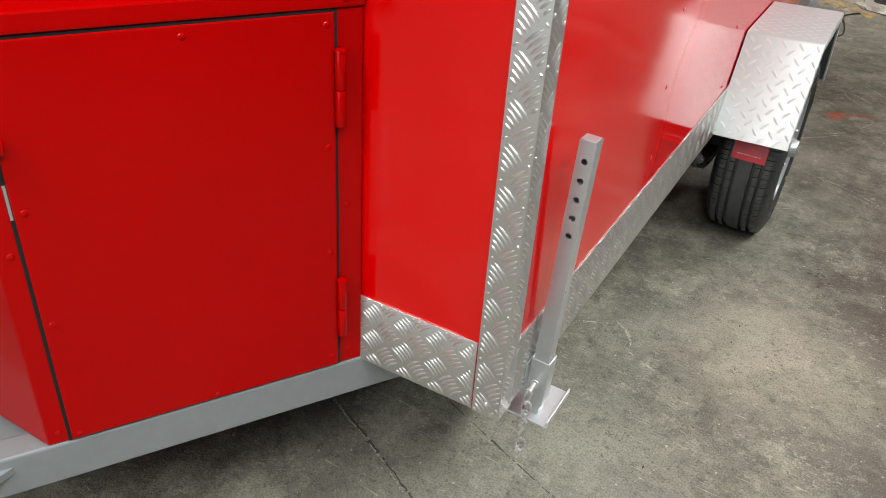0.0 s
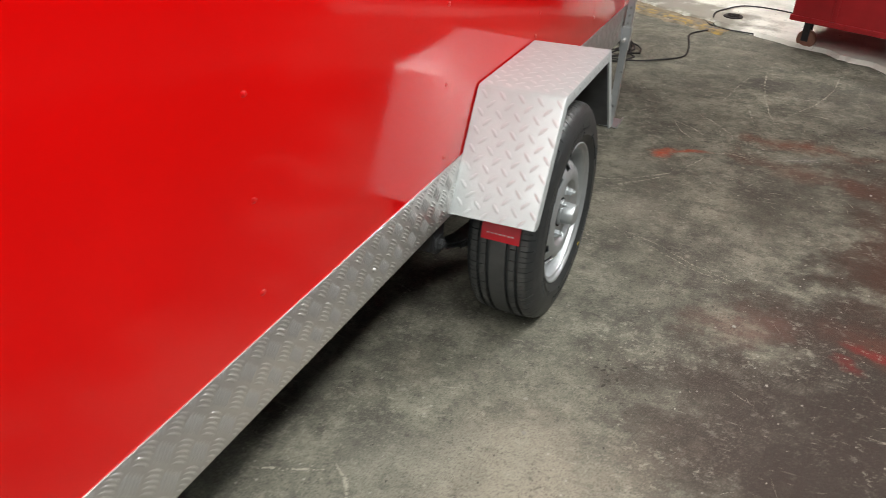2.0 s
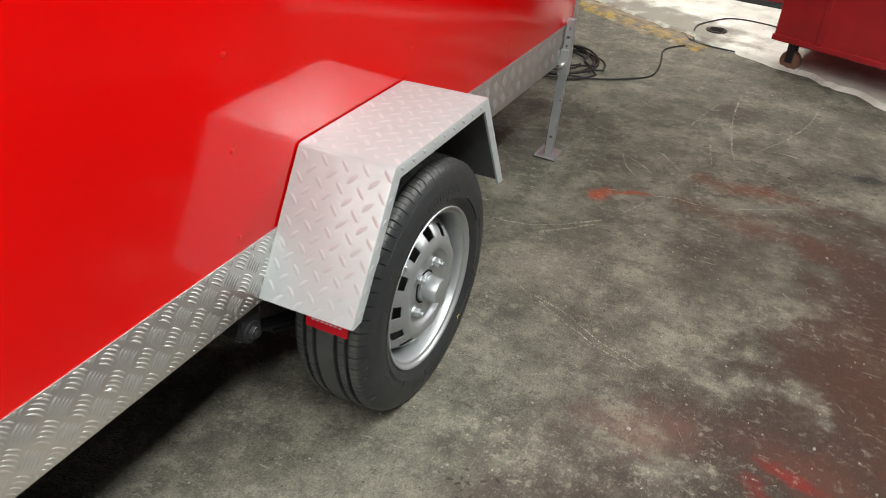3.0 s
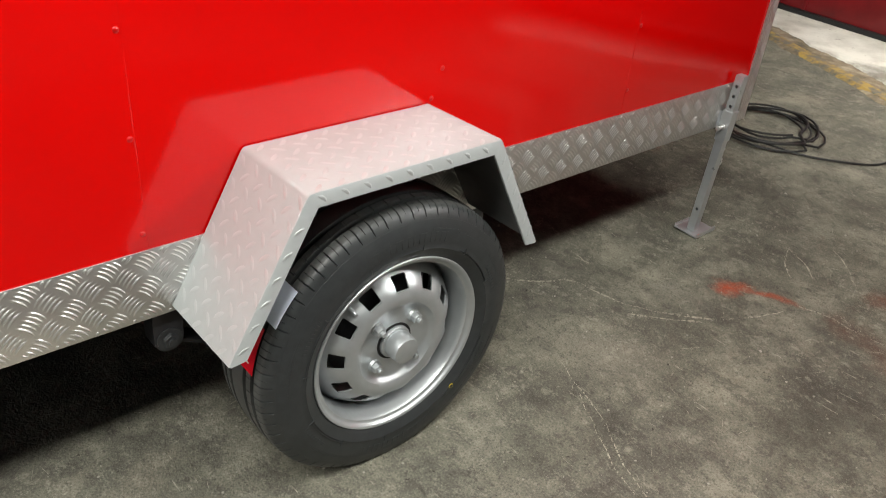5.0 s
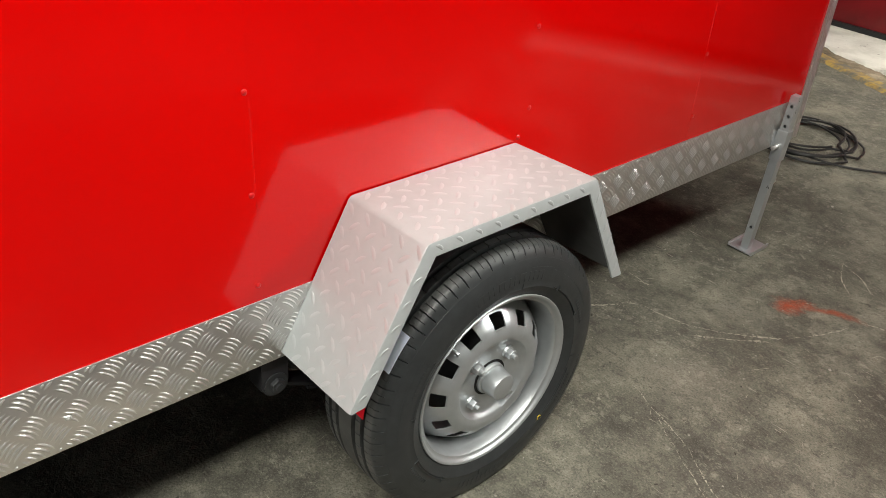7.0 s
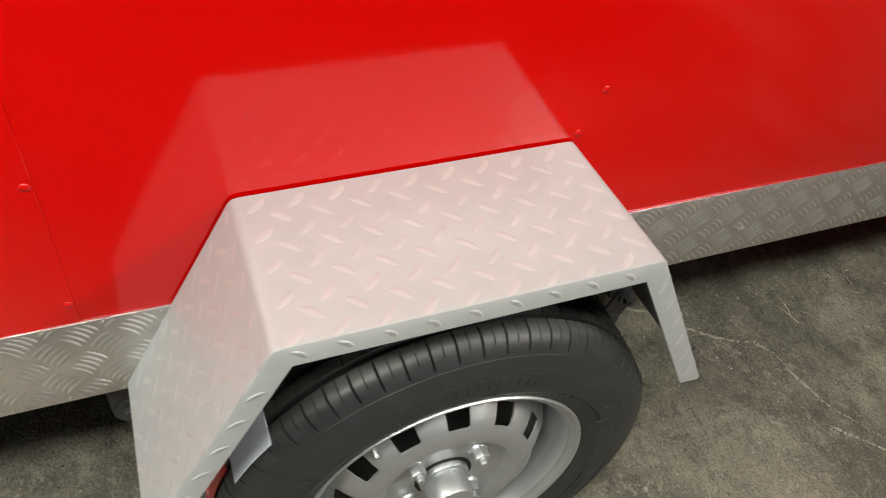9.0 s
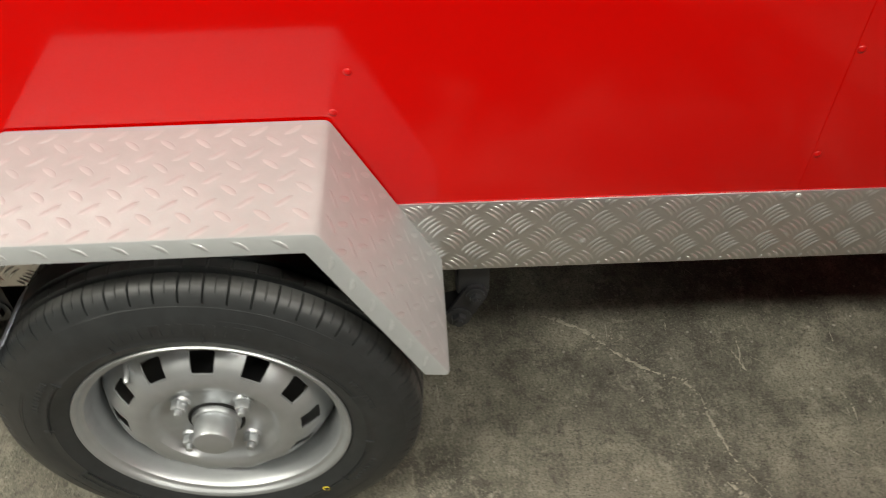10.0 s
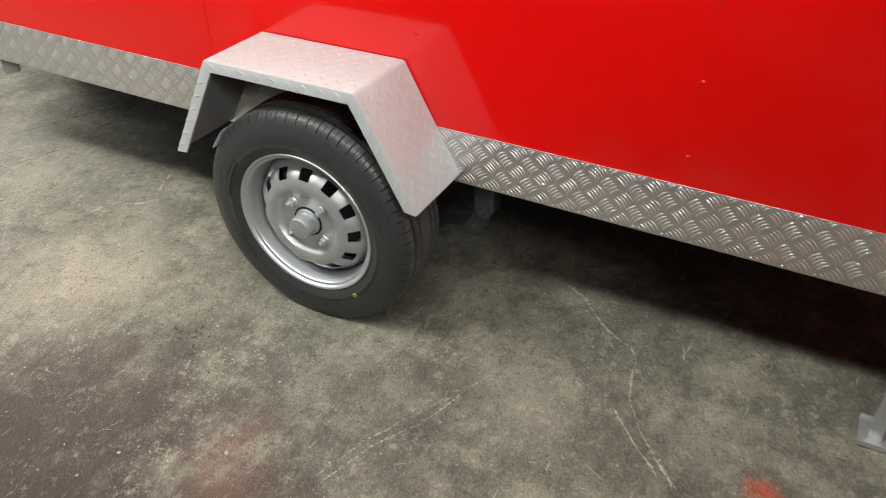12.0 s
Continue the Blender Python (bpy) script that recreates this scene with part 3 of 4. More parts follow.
def corner_trim(y_face, y_other, facing, label):
    bm = bmesh.new()
    y0, y1 = sorted((y_face, y_other))
    box(bm, -0.0430, 0.0045, *sorted((y_face, y_face - facing * 0.002)), LOW - 0.001, TOP)
    box(bm, 0.0012, 0.0045, *sorted((y_face - facing * 0.002, y_other)), LOW - 0.001, TOP)
    five_bar(bm, (-0.0430, y_face, LOW), (1, 0, 0), (0, 0, 1), (0, facing, 0), 0.0475, TOP - LOW, sx=0.011, sy=0.02, tall=True)
    five_bar(bm, (0.0045, y0, LOW), (0, 1, 0), (0, 0, 1), (1, 0, 0), y1 - y0, TOP - LOW, sx=0.011, sy=0.0, tall=True)
    return part("corner_trim", bm, TREAD, trailer, label, smooth=True)


trim_front = corner_trim(FRONT - 0.005, FRONT + 0.040, -1, "five-bar aluminium corner angle")
corner_trim(REAR + 0.004, REAR - 0.042, 1, "five-bar aluminium corner angle")
for y, z in ((1.425, 0.442), (2.658, 0.438), (2.950, 0.511), (0.62, 0.44), (3.30, 0.44)):
    shared("rivet", RIVET_ALU, side_strip, Matrix.Translation((0.0032, y, z)) @ OUT)
for z in (0.41,):
    shared("rivet", RIVET_ALU, trim_front, Matrix.Translation((-0.02, FRONT - 0.0052, z)) @ pose(0, 0, 0, 90))


# ---- fender ----
def fender():
    outline = [(1.775, 0.399), (1.920, 0.6615), (2.3155, 0.6645), (2.454, 0.410)]
    wide, thick, lip = 0.2095, 0.005, 0.027
    x_in = 0.0036
    bm = bmesh.new()
    # each fold has a small radius
    folded = [outline[0]]
    for k in (1, 2):
        p = Vector(outline[k])
        before, after = (Vector(outline[k - 1]) - p).normalized(), (Vector(outline[k + 1]) - p).normalized()
        folded += [tuple(p + before * 0.007), tuple(p + (before + after) * 0.0016), tuple(p + after * 0.007)]
    folded.append(outline[-1])
    last = len(folded) - 1

    def inset(points, d):
        out = []
        for i, p in enumerate(points):
            p = Vector(p)
            dirs = []
            if i:
                dirs.append((p - Vector(points[i - 1])).normalized())
            if i < len(points) - 1:
                dirs.append((Vector(points[i + 1]) - p).normalized())
            normals = [Vector((q.y, -q.x)) for q in dirs]
            m = sum(normals, Vector((0, 0))).normalized()
            out.append(p + m * d / max(m.dot(normals[0]), 0.3))
        return out

    inner = inset(folded, thick)
    corner = inset(outline, lip)
    lip_in = [corner[0]]
    for k in (1, 2):
        before, after = (corner[k - 1] - corner[k]).normalized(), (corner[k + 1] - corner[k]).normalized()
        lip_in += [corner[k] + before * 0.0015, corner[k].copy(), corner[k] + after * 0.0015]
    lip_in.append(corner[-1])
    lip_in[0].y, lip_in[-1].y = 0.399, 0.410
    lip_in[0].x, lip_in[-1].x = 1.775 + lip * 1.15, 2.454 - lip * 1.15
    rows = []
    r = 0.005
    for (y, z), q in zip(folded, inner):
        rows.append([bm.verts.new((x_in, y, z)), bm.verts.new((wide - r, y, z)), bm.verts.new((wide - 0.29 * r, *(Vector((y, z)).lerp(q, 0.29)))), bm.verts.new((wide, *q))])
    lips = [bm.verts.new((wide, *q)) for q in lip_in]
    lips2 = [bm.verts.new((wide - thick, *q)) for q in lip_in]
    under = [bm.verts.new((wide - thick, *q)) for q in inner]
    under_in = [bm.verts.new((x_in, *q)) for q in inner]
    for i in range(last):
        a, b = rows[i], rows[i + 1]
        for k in range(3):
            bm.faces.new((a[k], b[k], b[k + 1], a[k + 1]))
        bm.faces.new((a[3], b[3], lips[i + 1], lips[i]))
        bm.faces.new((lips[i], lips[i + 1], lips2[i + 1], lips2[i]))
        # the inner faces take the grey with shade painted in
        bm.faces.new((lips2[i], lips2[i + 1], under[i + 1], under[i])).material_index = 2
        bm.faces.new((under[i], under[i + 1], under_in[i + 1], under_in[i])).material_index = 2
    for i in (0, last):
        bm.faces.new((rows[i][0], rows[i][1], rows[i][2], rows[i][3], under[i], under_in[i]))
        bm.faces.new((rows[i][3], lips[i], lips2[i], under[i]))
    bmesh.ops.recalc_face_normals(bm, faces=bm.faces)
    lengths = [(Vector(outline[i + 1]) - Vector(outline[i])).length for i in range(3)]
    for i in range(3):
        a, b = Vector((0, *outline[i])), Vector((0, *outline[i + 1]))
        start = (lengths[0], 0.0, -lengths[1])[i]
        run = (b - a).normalized()
        nrm = run.cross(Vector((-1, 0, 0)))
        if nrm.z < 0:
            nrm = -nrm
        # the pattern runs on over the folds of the one sheet
        teardrops(bm, a + Vector((x_in, 0, 0)), (1, 0, 0), run, nrm, wide - x_in, (b - a).length, sx=0.018, sy=(0.022 + start) % PIP_V)
        # pips that run over the folded edge
        count = int((b - a).length / PIP_V) + 1
        down = run.cross(Vector((1, 0, 0)))
        if down.z > 0:
            down = -down
        for k in range(count):
            s = (0.022 + start) % PIP_V + k * PIP_V
            if 0.012 < s < (b - a).length - 0.020:
                ridge(bm, a + Vector((wide, 0, 0)), run, down, Vector((1, 0, 0)), s, 0.0135, radians(40), 0.023, 0.006, 0.0009, -0.002, 0.7)
    # the fender is welded on with its outer side a little high
    for v in bm.verts:
        v.co.z += 0.027 * v.co.x
    return part("fender", bm, SILVER, trailer, "silver sprayed teardrop tread-plate fender", smooth=True)


fender()


# ---- wheel ----
HUB = Vector((0.118, 2.128, 0.2795))


def tyre():
    half = [(0.058, 0.2855, 1), (0.0485, 0.2872, 1), (0.0425, 0.2878, 1), (0.0418, 0.2780, 0), (0.0332, 0.2780, 0), (0.0325, 0.2888, 3), (0.0190, 0.2898, 3), (0.0180, 0.2805, 0), (0.0095, 0.2805, 0), (0.0085, 0.2902, 0)]
    wall = [(0.0620, 0.2825, 1), (0.0668, 0.2785, 2), (0.0700, 0.2735, 2), (0.0732, 0.2680, 0), (0.0748, 0.2640, 0), (0.0752, 0.2638, 0), (0.0800, 0.2500, 0), (0.0832, 0.2350, 0), (0.0838, 0.2200, 0), (0.0826, 0.2075, 0), (0.0832, 0.2065, 0), (0.0826, 0.2050, 0), (0.0775, 0.1945, 0), (0.0730, 0.1860, 0), (0.0690, 0.1815, 0), (0.0640, 0.1765, 0)]
    outer = [(x, 0.1895 + (r - 0.184) * 0.97, f) for x, r, f in wall[::-1] + half]
    profile = outer + [(-x - 0.022, r, f) for x, r, f in outer[::-1]]
    blocks = 62
    bm = bmesh.new()

    def squeeze(i, k):
        flag = profile[i][2]
        return 0.005 if flag == 3 and k % 6 == 5 else 0.009 if flag in (1, 2) and k % 6 == 5 else 0.0065 if flag == 1 and k % 6 == 2 else 0.0

    # each block has a short cut in its middle and a long one at its end
    rings = []
    for k in range(blocks * 6):
        a = math.tau * (k // 6 + (0.0, 0.42, 0.44, 0.46, 0.90, 0.945)[k % 6]) / blocks
        rings.append([])
        for i, (x, r, f) in enumerate(profile):
            r = r - squeeze(i, k)
            v = Vector((x, -math.cos(a) * r, math.sin(a) * r))
            v.z = max(v.z, -HUB.z + 0.0005)
            rings[-1].append(bm.verts.new(v))
    for k in range(len(rings)):
        a, b = rings[k], rings[(k + 1) % len(rings)]
        for i in range(len(profile) - 1):
            bm.faces.new((a[i], a[i + 1], b[i + 1], b[i]))
    ob = part("tyre", bm, RUBBER, trailer, "black road tyre with ribbed tread", smooth=True)
    ob.matrix_local = Matrix.Translation(HUB)
    # raised marks on the side wall
    bm = bmesh.new()

    def mark(a0, a1, r0, r1, x0, x1):
        steps = max(2, int(abs(a1 - a0) / 3))
        rows = []
        for s in range(steps + 1):
            a = radians(a0 + (a1 - a0) * s / steps)
            rows.append([bm.verts.new((x, -math.cos(a) * r, math.sin(a) * r)) for x, r in ((x0 - 0.0012, r0), (x0 + 0.0014, r0), (x1 + 0.0014, r1), (x1 - 0.0012, r1))])
        for a, b in zip(rows, rows[1:]):
            for k in range(4):
                bm.faces.new((a[k], a[(k + 1) % 4], b[(k + 1) % 4], b[k]))
        bm.faces.new(rows[0])
        bm.faces.new(rows[-1][::-1])

    for start in (70, 250):
        for k in range(7):
            a = start + k * 6.2
            mark(a, a + 1.0, 0.226, 0.244, 0.0836, 0.0814)
            mark(a + 3.0, a + 4.0, 0.226, 0.244, 0.0836, 0.0814)
            mark(a + 1.0, a + 3.0, 0.241 - 0.008 * (k % 2), 0.244 - 0.008 * (k % 2), 0.0818, 0.0814)
    for start in (20, 150, 200, 320):
        for k in range(9):
            mark(start + k * 2.0, start + k * 2.0 + 1.2, 0.226, 0.233, 0.0836, 0.0832)
    for a in range(0, 360, 30):
        mark(a + 8, a + 8.4, 0.2095, 0.222, 0.0829, 0.0838)
    for start in (12, 102, 192, 282):
        for k in range(3):
            mark(start + k * 3.2, start + 16 + k * 3.2, 0.249 + 0.0035 * k, 0.2505 + 0.0035 * k, 0.0800 - 0.0012 * k, 0.0796 - 0.0012 * k)
    for a0, a1 in ((118, 160), (300, 340), (0, 40), (190, 240)):
        mark(a0, a1, 0.2455, 0.2466, 0.0809, 0.0806)
        mark(a0 + 6, a1 - 2, 0.2145, 0.2155, 0.0834, 0.0835)
    tagged(part("sidewall_relief", bm, RUBBER_MARK, ob), kind="stuff")
    # the label still stuck on the tread
    for name, a0, a1, x0, x1, mat, text in (("tread_label", 8, 26, -0.056, 0.040, STICKER_RED, "red printed label on the tread"), ("tread_label", 29, 43, -0.028, 0.066, STICKER_WHITE, "white and blue printed label on the tread")):
        bm = bmesh.new()
        rows = []
        for s in range(9):
            a = radians(a0 + (a1 - a0) * s / 8)
            rows.append([bm.verts.new((x, -math.cos(a) * r, math.sin(a) * r)) for x, r in ((x0, 0.2937), (x1, 0.2937 - (0.001 if x1 < 0.05 else 0.0)), (x1, 0.2930 - (0.001 if x1 < 0.05 else 0.0)), (x0, 0.2930))])
        for a, b in zip(rows, rows[1:]):
            for k in range(4):
                bm.faces.new((a[k], a[(k + 1) % 4], b[(k + 1) % 4], b[k]))
        bm.faces.new(rows[0])
        bm.faces.new(rows[-1][::-1])
        part(name, bm, mat, ob, text)
    # the label's line of white print
    bm = bmesh.new()
    for k in range(7):
        x = -0.043 + k * 0.0102
        a = radians(11.5)
        box(bm, x, x + 0.0068, -0.0012, 0.0012, 0.0, 0.0006, m=Matrix.Translation((0, -math.cos(a) * 0.2932, math.sin(a) * 0.2932)) @ Matrix.Rotation(radians(90) - a, 4, "X"))
    part("label_print", bm, PRINT_WHITE, ob, "line of white print")
    # a painted ring on the side wall
    d = Vector((0.138, -0.162))
    bm = tube(bmesh.new(), [(0.0832, d.x + 0.0048 * math.cos(t * math.tau / 16), d.y + 0.0048 * math.sin(t * math.tau / 16)) for t in range(16)], 0.0011, 6, True)
    part("paint_ring", bm, YELLOW, ob, "small yellow painted ring")


tyre()


def rim():
    bm = lathe(bmesh.new(), [(0.0655, 0.1840), (0.0700, 0.1885), (0.0730, 0.1895), (0.0752, 0.1882), (0.0750, 0.1855), (0.0725, 0.1825), (0.0690, 0.1810), (0.0665, 0.1785), (0.0655, 0.1745), (0.0600, 0.1715), (0.0480, 0.1700), (0.0420, 0.1690), (0.0380, 0.1675), (0.0200, 0.1665), (-0.0300, 0.1660), (-0.0500, 0.1700), (-0.0700, 0.1850)], 96)
    ob = part("rim", bm, RIM_SILVER, trailer, "silver sprayed steel rim", smooth=True)
    ob.matrix_local = Matrix.Translation(HUB)
    # pressed disc with twelve windows
    prof = [(0.0080, 0.1655), (0.0180, 0.1600), (0.0320, 0.1525), (0.0430, 0.1430), (0.0560, 0.1305), (0.0650, 0.1185), (0.0695, 0.1080), (0.0705, 0.0990), (0.0680, 0.0900), (0.0630, 0.0865), (0.0580, 0.0825), (0.0555, 0.0795), (0.0545, 0.0760), (0.0540, 0.0330)]
    steps = [0.0, 4.0, 8.2, 9.2, 15.0, 20.8, 21.8, 26.0]
    bm = bmesh.new()
    rings = []
    for w in range(12):
        for s in steps:
            a = radians(w * 30 + s - 12)
            # the webs between the windows stand a little proud
            lift = 0.0025 if s in (0.0, 26.0) else (0.0015 if s == 4.0 else 0.0)
            lobe = 0.003 * max(0.0, -math.cos(4 * (a - radians(47)))) ** 0.7
            rings.append(([bm.verts.new((x + (lift if 2 <= i <= 5 else 0) + (lobe if 9 <= i <= 12 else 0), -math.cos(a) * r, math.sin(a) * r)) for i, (x, r) in enumerate(prof)], s))
    total = len(rings)
    for k in range(total):
        (a, s), (b, _) = rings[k], rings[(k + 1) % total]
        for i in range(len(prof) - 1):
            if not (i in (3, 4) and 8.2 <= s < 21.8):
                bm.faces.new((a[i], a[i + 1], b[i + 1], b[i]))
    # rounded window corners
    for ring, s in rings:
        if s in (8.2, 21.8):
            ring[3].co = ring[3].co.lerp(ring[4].co, 0.12)
            ring[5].co = ring[5].co.lerp(ring[4].co, 0.12)
    g = bmesh.ops.extrude_face_region(bm, geom=bm.faces[:], use_keep_orig=True)
    bmesh.ops.translate(bm, vec=(-0.0035, 0, 0), verts=[v for v in g["geom"] if isinstance(v, bmesh.types.BMVert)])
    part("disc", bm, RIM_SILVER, ob, "pressed silver disc with twelve windows", smooth=True)
    bm = cyl(bmesh.new(), (-0.05, 0, 0), (1, 0, 0), 0.118, 0.058, 40)
    part("brake_drum", bm, CHASSIS, ob)
    # a black ring stands in for the shaded gap at the cap's foot
    part("hub_seal", cyl(bmesh.new(), (0.0533, 0, 0), (1, 0, 0), 0.0395, 0.0022, 32), GAP_SHADE, ob, "black ring painting the shaded gap round the grease cap")
    bm = bmesh.new()
    cyl(bm, (0.0530, 0, 0), (1, 0, 0), 0.0345, 0.010, 32, 0.0335, 0.002)
    cyl(bm, (0.0620, 0, 0), (1, 0, 0), 0.0282, 0.004, 32, 0.0282, 0.0)
    cyl(bm, (0.0650, 0, 0), (1, 0, 0), 0.0298, 0.031, 32, 0.0270, 0.003)
    part("hub_cap", bm, RIM_SILVER, ob, "silver grease cap", smooth=True)
    for k in range(4):
        a = radians(47 + 90 * k)
        y, z = -math.cos(a) * 0.0605, math.sin(a) * 0.0605
        bm = bmesh.new()
        cyl(bm, (0.0540, y, z), (1, 0, 0), 0.0145, 0.004, 20, 0.0125)
        cyl(bm, (0.0575, y, z), (1, 0, 0), 0.0112, 0.013, 6, 0.0104, 0.0008)
        cyl(bm, (0.0695, y, z), (1, 0, 0), 0.0055, 0.009, 12, 0.0050, 0.0008)
        part("wheel_nut", bm, RIM_SILVER, ob, smooth=True)
    a = radians(48)
    bm = bmesh.new()
    p = Vector((0.038, -math.cos(a) * 0.149, math.sin(a) * 0.149))
    cyl(bm, p, (0.9, 0.15, -0.25), 0.0042, 0.026, 10, 0.0036, 0.0006)
    part("valve", bm, RIM_SILVER, ob, smooth=True)


rim()


# ---- running gear ----
def bolt(parent, x, y, z, r, mat=BRACKET):
    bm = bmesh.new()
    cyl(bm, (x, y, z), (1, 0, 0), r * 1.55, 0.003, 20)
    cyl(bm, (x + 0.003, y, z), (1, 0, 0), r, 0.009, 6, r * 0.95, 0.0008)
    cyl(bm, (x + 0.011, y, z), (1, 0, 0), r * 0.5, 0.006, 10)
    part("bolt", bm, mat, parent)


def shackle_link(a, b, r, x0, x1):
    """A flat link with round ends about two bolts, given as (y, z)."""
    a, b = Vector(a), Vector(b)
    way = math.atan2(b.y - a.y, b.x - a.x)
    rim = [b + r * Vector((math.cos(way + t), math.sin(way + t))) for t in (k * math.pi / 10 - math.pi / 2 for k in range(11))]
    rim += [a - r * Vector((math.cos(way + t), math.sin(way + t))) for t in (k * math.pi / 10 - math.pi / 2 for k in range(11))]
    bm = bmesh.new()
    back, front = ([bm.verts.new((x, *p)) for p in rim] for x in (x0, x1))
    bm.faces.new(back)
    bm.faces.new(front)
    for k in range(len(rim)):
        q = (k + 1) % len(rim)
        bm.faces.new((back[k], back[q], front[q], front[k]))
    return bm


# the front eye of the spring hangs in a round-ended plate
hanger = part("spring_hanger", new_box(-0.070, -0.024, 1.746, 1.796, 0.300, 0.3985, 0.003), BRACKET, trailer, "dark steel spring hanger")
part("hanger_plate", shackle_link((1.771, 0.372), (1.771, 0.316), 0.0265, -0.0235, -0.0165), BRACKET, hanger)
bolt(hanger, -0.0165, 1.771, 0.316, 0.0150, BOLT_SHADED)
# the rear eye swings on a shackle
shackle = part("spring_hanger", new_box(-0.070, -0.022, 2.478, 2.530, 0.302, 0.3985, 0.004), HANGER_SHADED, trailer, "grey steel spring hanger")
part("shackle_plate", shackle_link((2.507, 0.307), (2.482, 0.257), 0.0200, -0.0215, -0.0155), BRACKET, shackle)
bolt(shackle, -0.0150, 2.507, 0.307, 0.0098, BOLT_SHADED)
bolt(shackle, -0.0150, 2.482, 0.257, 0.0132, BOLT_SHADED)
bm = bmesh.new()
for a, b, dz in ((1.765, 2.488, 0), (1.84, 2.40, -0.009), (1.93, 2.31, -0.018)):
    last = None
    for k in range(15):
        y = a + (b - a) * k / 14
        s = (y - 2.125) / 0.365
        z = 0.205 + (0.055 if s > 0 else 0.110) * s * s + dz
        ring = [bm.verts.new((x, y, zz)) for x, zz in ((-0.065, z), (-0.022, z), (-0.022, z + 0.007), (-0.065, z + 0.007))]
        if last:
            for q in range(4):
                bm.faces.new((last[q], last[(q + 1) % 4], ring[(q + 1) % 4], ring[q]))
        else:
            bm.faces.new(ring)
        last = ring
    bm.faces.new(last)
part("leaf_spring", bm, CHASSIS, trailer)
bm = new_box(-WIDTH + 0.05, 0.0, 2.095, 2.141, 0.235, 0.281, 0.004)
part("axle", bm, CHASSIS, trailer)


# ---- support legs ----
LEAN = 2.1


def support_leg(y, drop, label, chain_side=-1):
    """drop: height of the foot plate's underside. The leg slides in a sleeve that is welded to the side strip."""
    cx, h = 0.0215, 0.0127
    leg_top = drop + 0.516
    bm = bmesh.new()
    holes = [leg_top - 0.031 - 0.0305 * k for k in range(5)] + [drop + 0.083]
    r = 0.0049
    zs = sorted(holes)
    cuts = [drop + 0.006]
    for z in zs:
        cuts += [z - 0.009, z + 0.009]
    cuts.append(leg_top)

    def face_strip(side):
        yy = y + side * h
        for k in range(len(cuts) - 1):
            z0, z1 = cuts[k], cuts[k + 1]
            c = [bm.verts.new((cx - h, yy, z0)), bm.verts.new((cx + h, yy, z0)), bm.verts.new((cx + h, yy, z1)), bm.verts.new((cx - h, yy, z1))]
            if k % 2 == 0:
                bm.faces.new(c)
                continue
            mid = (z0 + z1) / 2
            ring, back = [], []
            for q in range(16):
                a = radians(-135 + q * 22.5)
                ring.append(bm.verts.new((cx + r * math.cos(a), yy, mid + r * math.sin(a))))
                back.append(bm.verts.new((cx + r * math.cos(a), yy - side * 0.003, mid + r * math.sin(a))))
            for s in range(4):
                arc = [ring[(s * 4 + j) % 16] for j in range(5)]
                bm.faces.new([c[s], c[(s + 1) % 4]] + arc[::-1])
            for q in range(16):
                bm.faces.new((ring[q], ring[(q + 1) % 16], back[(q + 1) % 16], back[q]))

    face_strip(-1)
    face_strip(1)
    for sx in (-1, 1):
        x = cx + sx * h
        bm.faces.new([bm.verts.new(q) for q in ((x, y - h, cuts[0]), (x, y + h, cuts[0]), (x, y + h, leg_top), (x, y - h, leg_top))])
    bmesh.ops.remove_doubles(bm, verts=bm.verts, dist=0.00005)
    bmesh.ops.recalc_face_normals(bm, faces=bm.faces)
    # soften the four long corners
    long = [e for e in bm.edges if abs(e.verts[0].co.z - e.verts[1].co.z) > 0.005 and abs(abs(e.verts[0].co.x - cx) - h) < 1e-5 and abs(abs(e.verts[0].co.y - y) - h) < 1e-5 and abs(abs(e.verts[1].co.x - cx) - h) < 1e-5]
    bmesh.ops.bevel(bm, geom=long, offset=0.003, segments=2, affect="EDGES", profile=0.5)
    box(bm, cx - h + 0.0012, cx + h - 0.0012, y - h + 0.0012, y + h - 0.0012, leg_top - 0.004, leg_top + 0.0015, 0.001)
    leg = part("support_leg", bm, LEG_SILVER, trailer, label)
    # foot plate with turned-up ends
    px, p0, p1 = cx - 0.004, y - 0.032, y + 0.070
    bm = new_box(px - 0.042, px + 0.042, p0, p1, drop, drop + 0.005, 0.001)
    box(bm, px + 0.0385, px + 0.0422, p0, p1, drop + 0.005, drop + 0.015, 0.001)
    box(bm, px - 0.0422, px - 0.0385, p0, p1, drop + 0.005, drop + 0.013, 0.001)
    part("foot_plate", bm, LEG_SILVER, leg)
    # sleeve: four walls
    s0, s1, a, b = 0.348, 0.443, h + 0.0010, h + 0.0036
    bm = bmesh.new()
    box(bm, cx - b, cx + b, y - b, y - a, s0, s1, 0.0012)
    box(bm, cx - b, cx + b, y + a, y + b, s0, s1, 0.0012)
    box(bm, cx - b, cx - a, y - a, y + a, s0, s1)
    box(bm, cx + a, cx + b, y - a, y + a, s0, s1, 0.0012)
    part("sleeve", bm, LEG_SILVER, leg, "short silver welded sleeve")
    bm = new_box(0.0032, 0.0050, y - 0.030, y + 0.030, 0.392, 0.438, 0.001)
    for ob in [leg] + list(leg.children):
        ob.data.transform(pose(cx, y, 0.41, 0, LEAN) @ pose(-cx, -y, -0.41))
    part("weld_plate", bm, LEG_SILVER, leg)
    bm = bmesh.new()
    cyl(bm, (cx - 0.002, y - b - 0.024, 0.393), (0, 1, 0), 0.0052, 0.024 + 2 * b + 0.006, 14, None, 0.001)
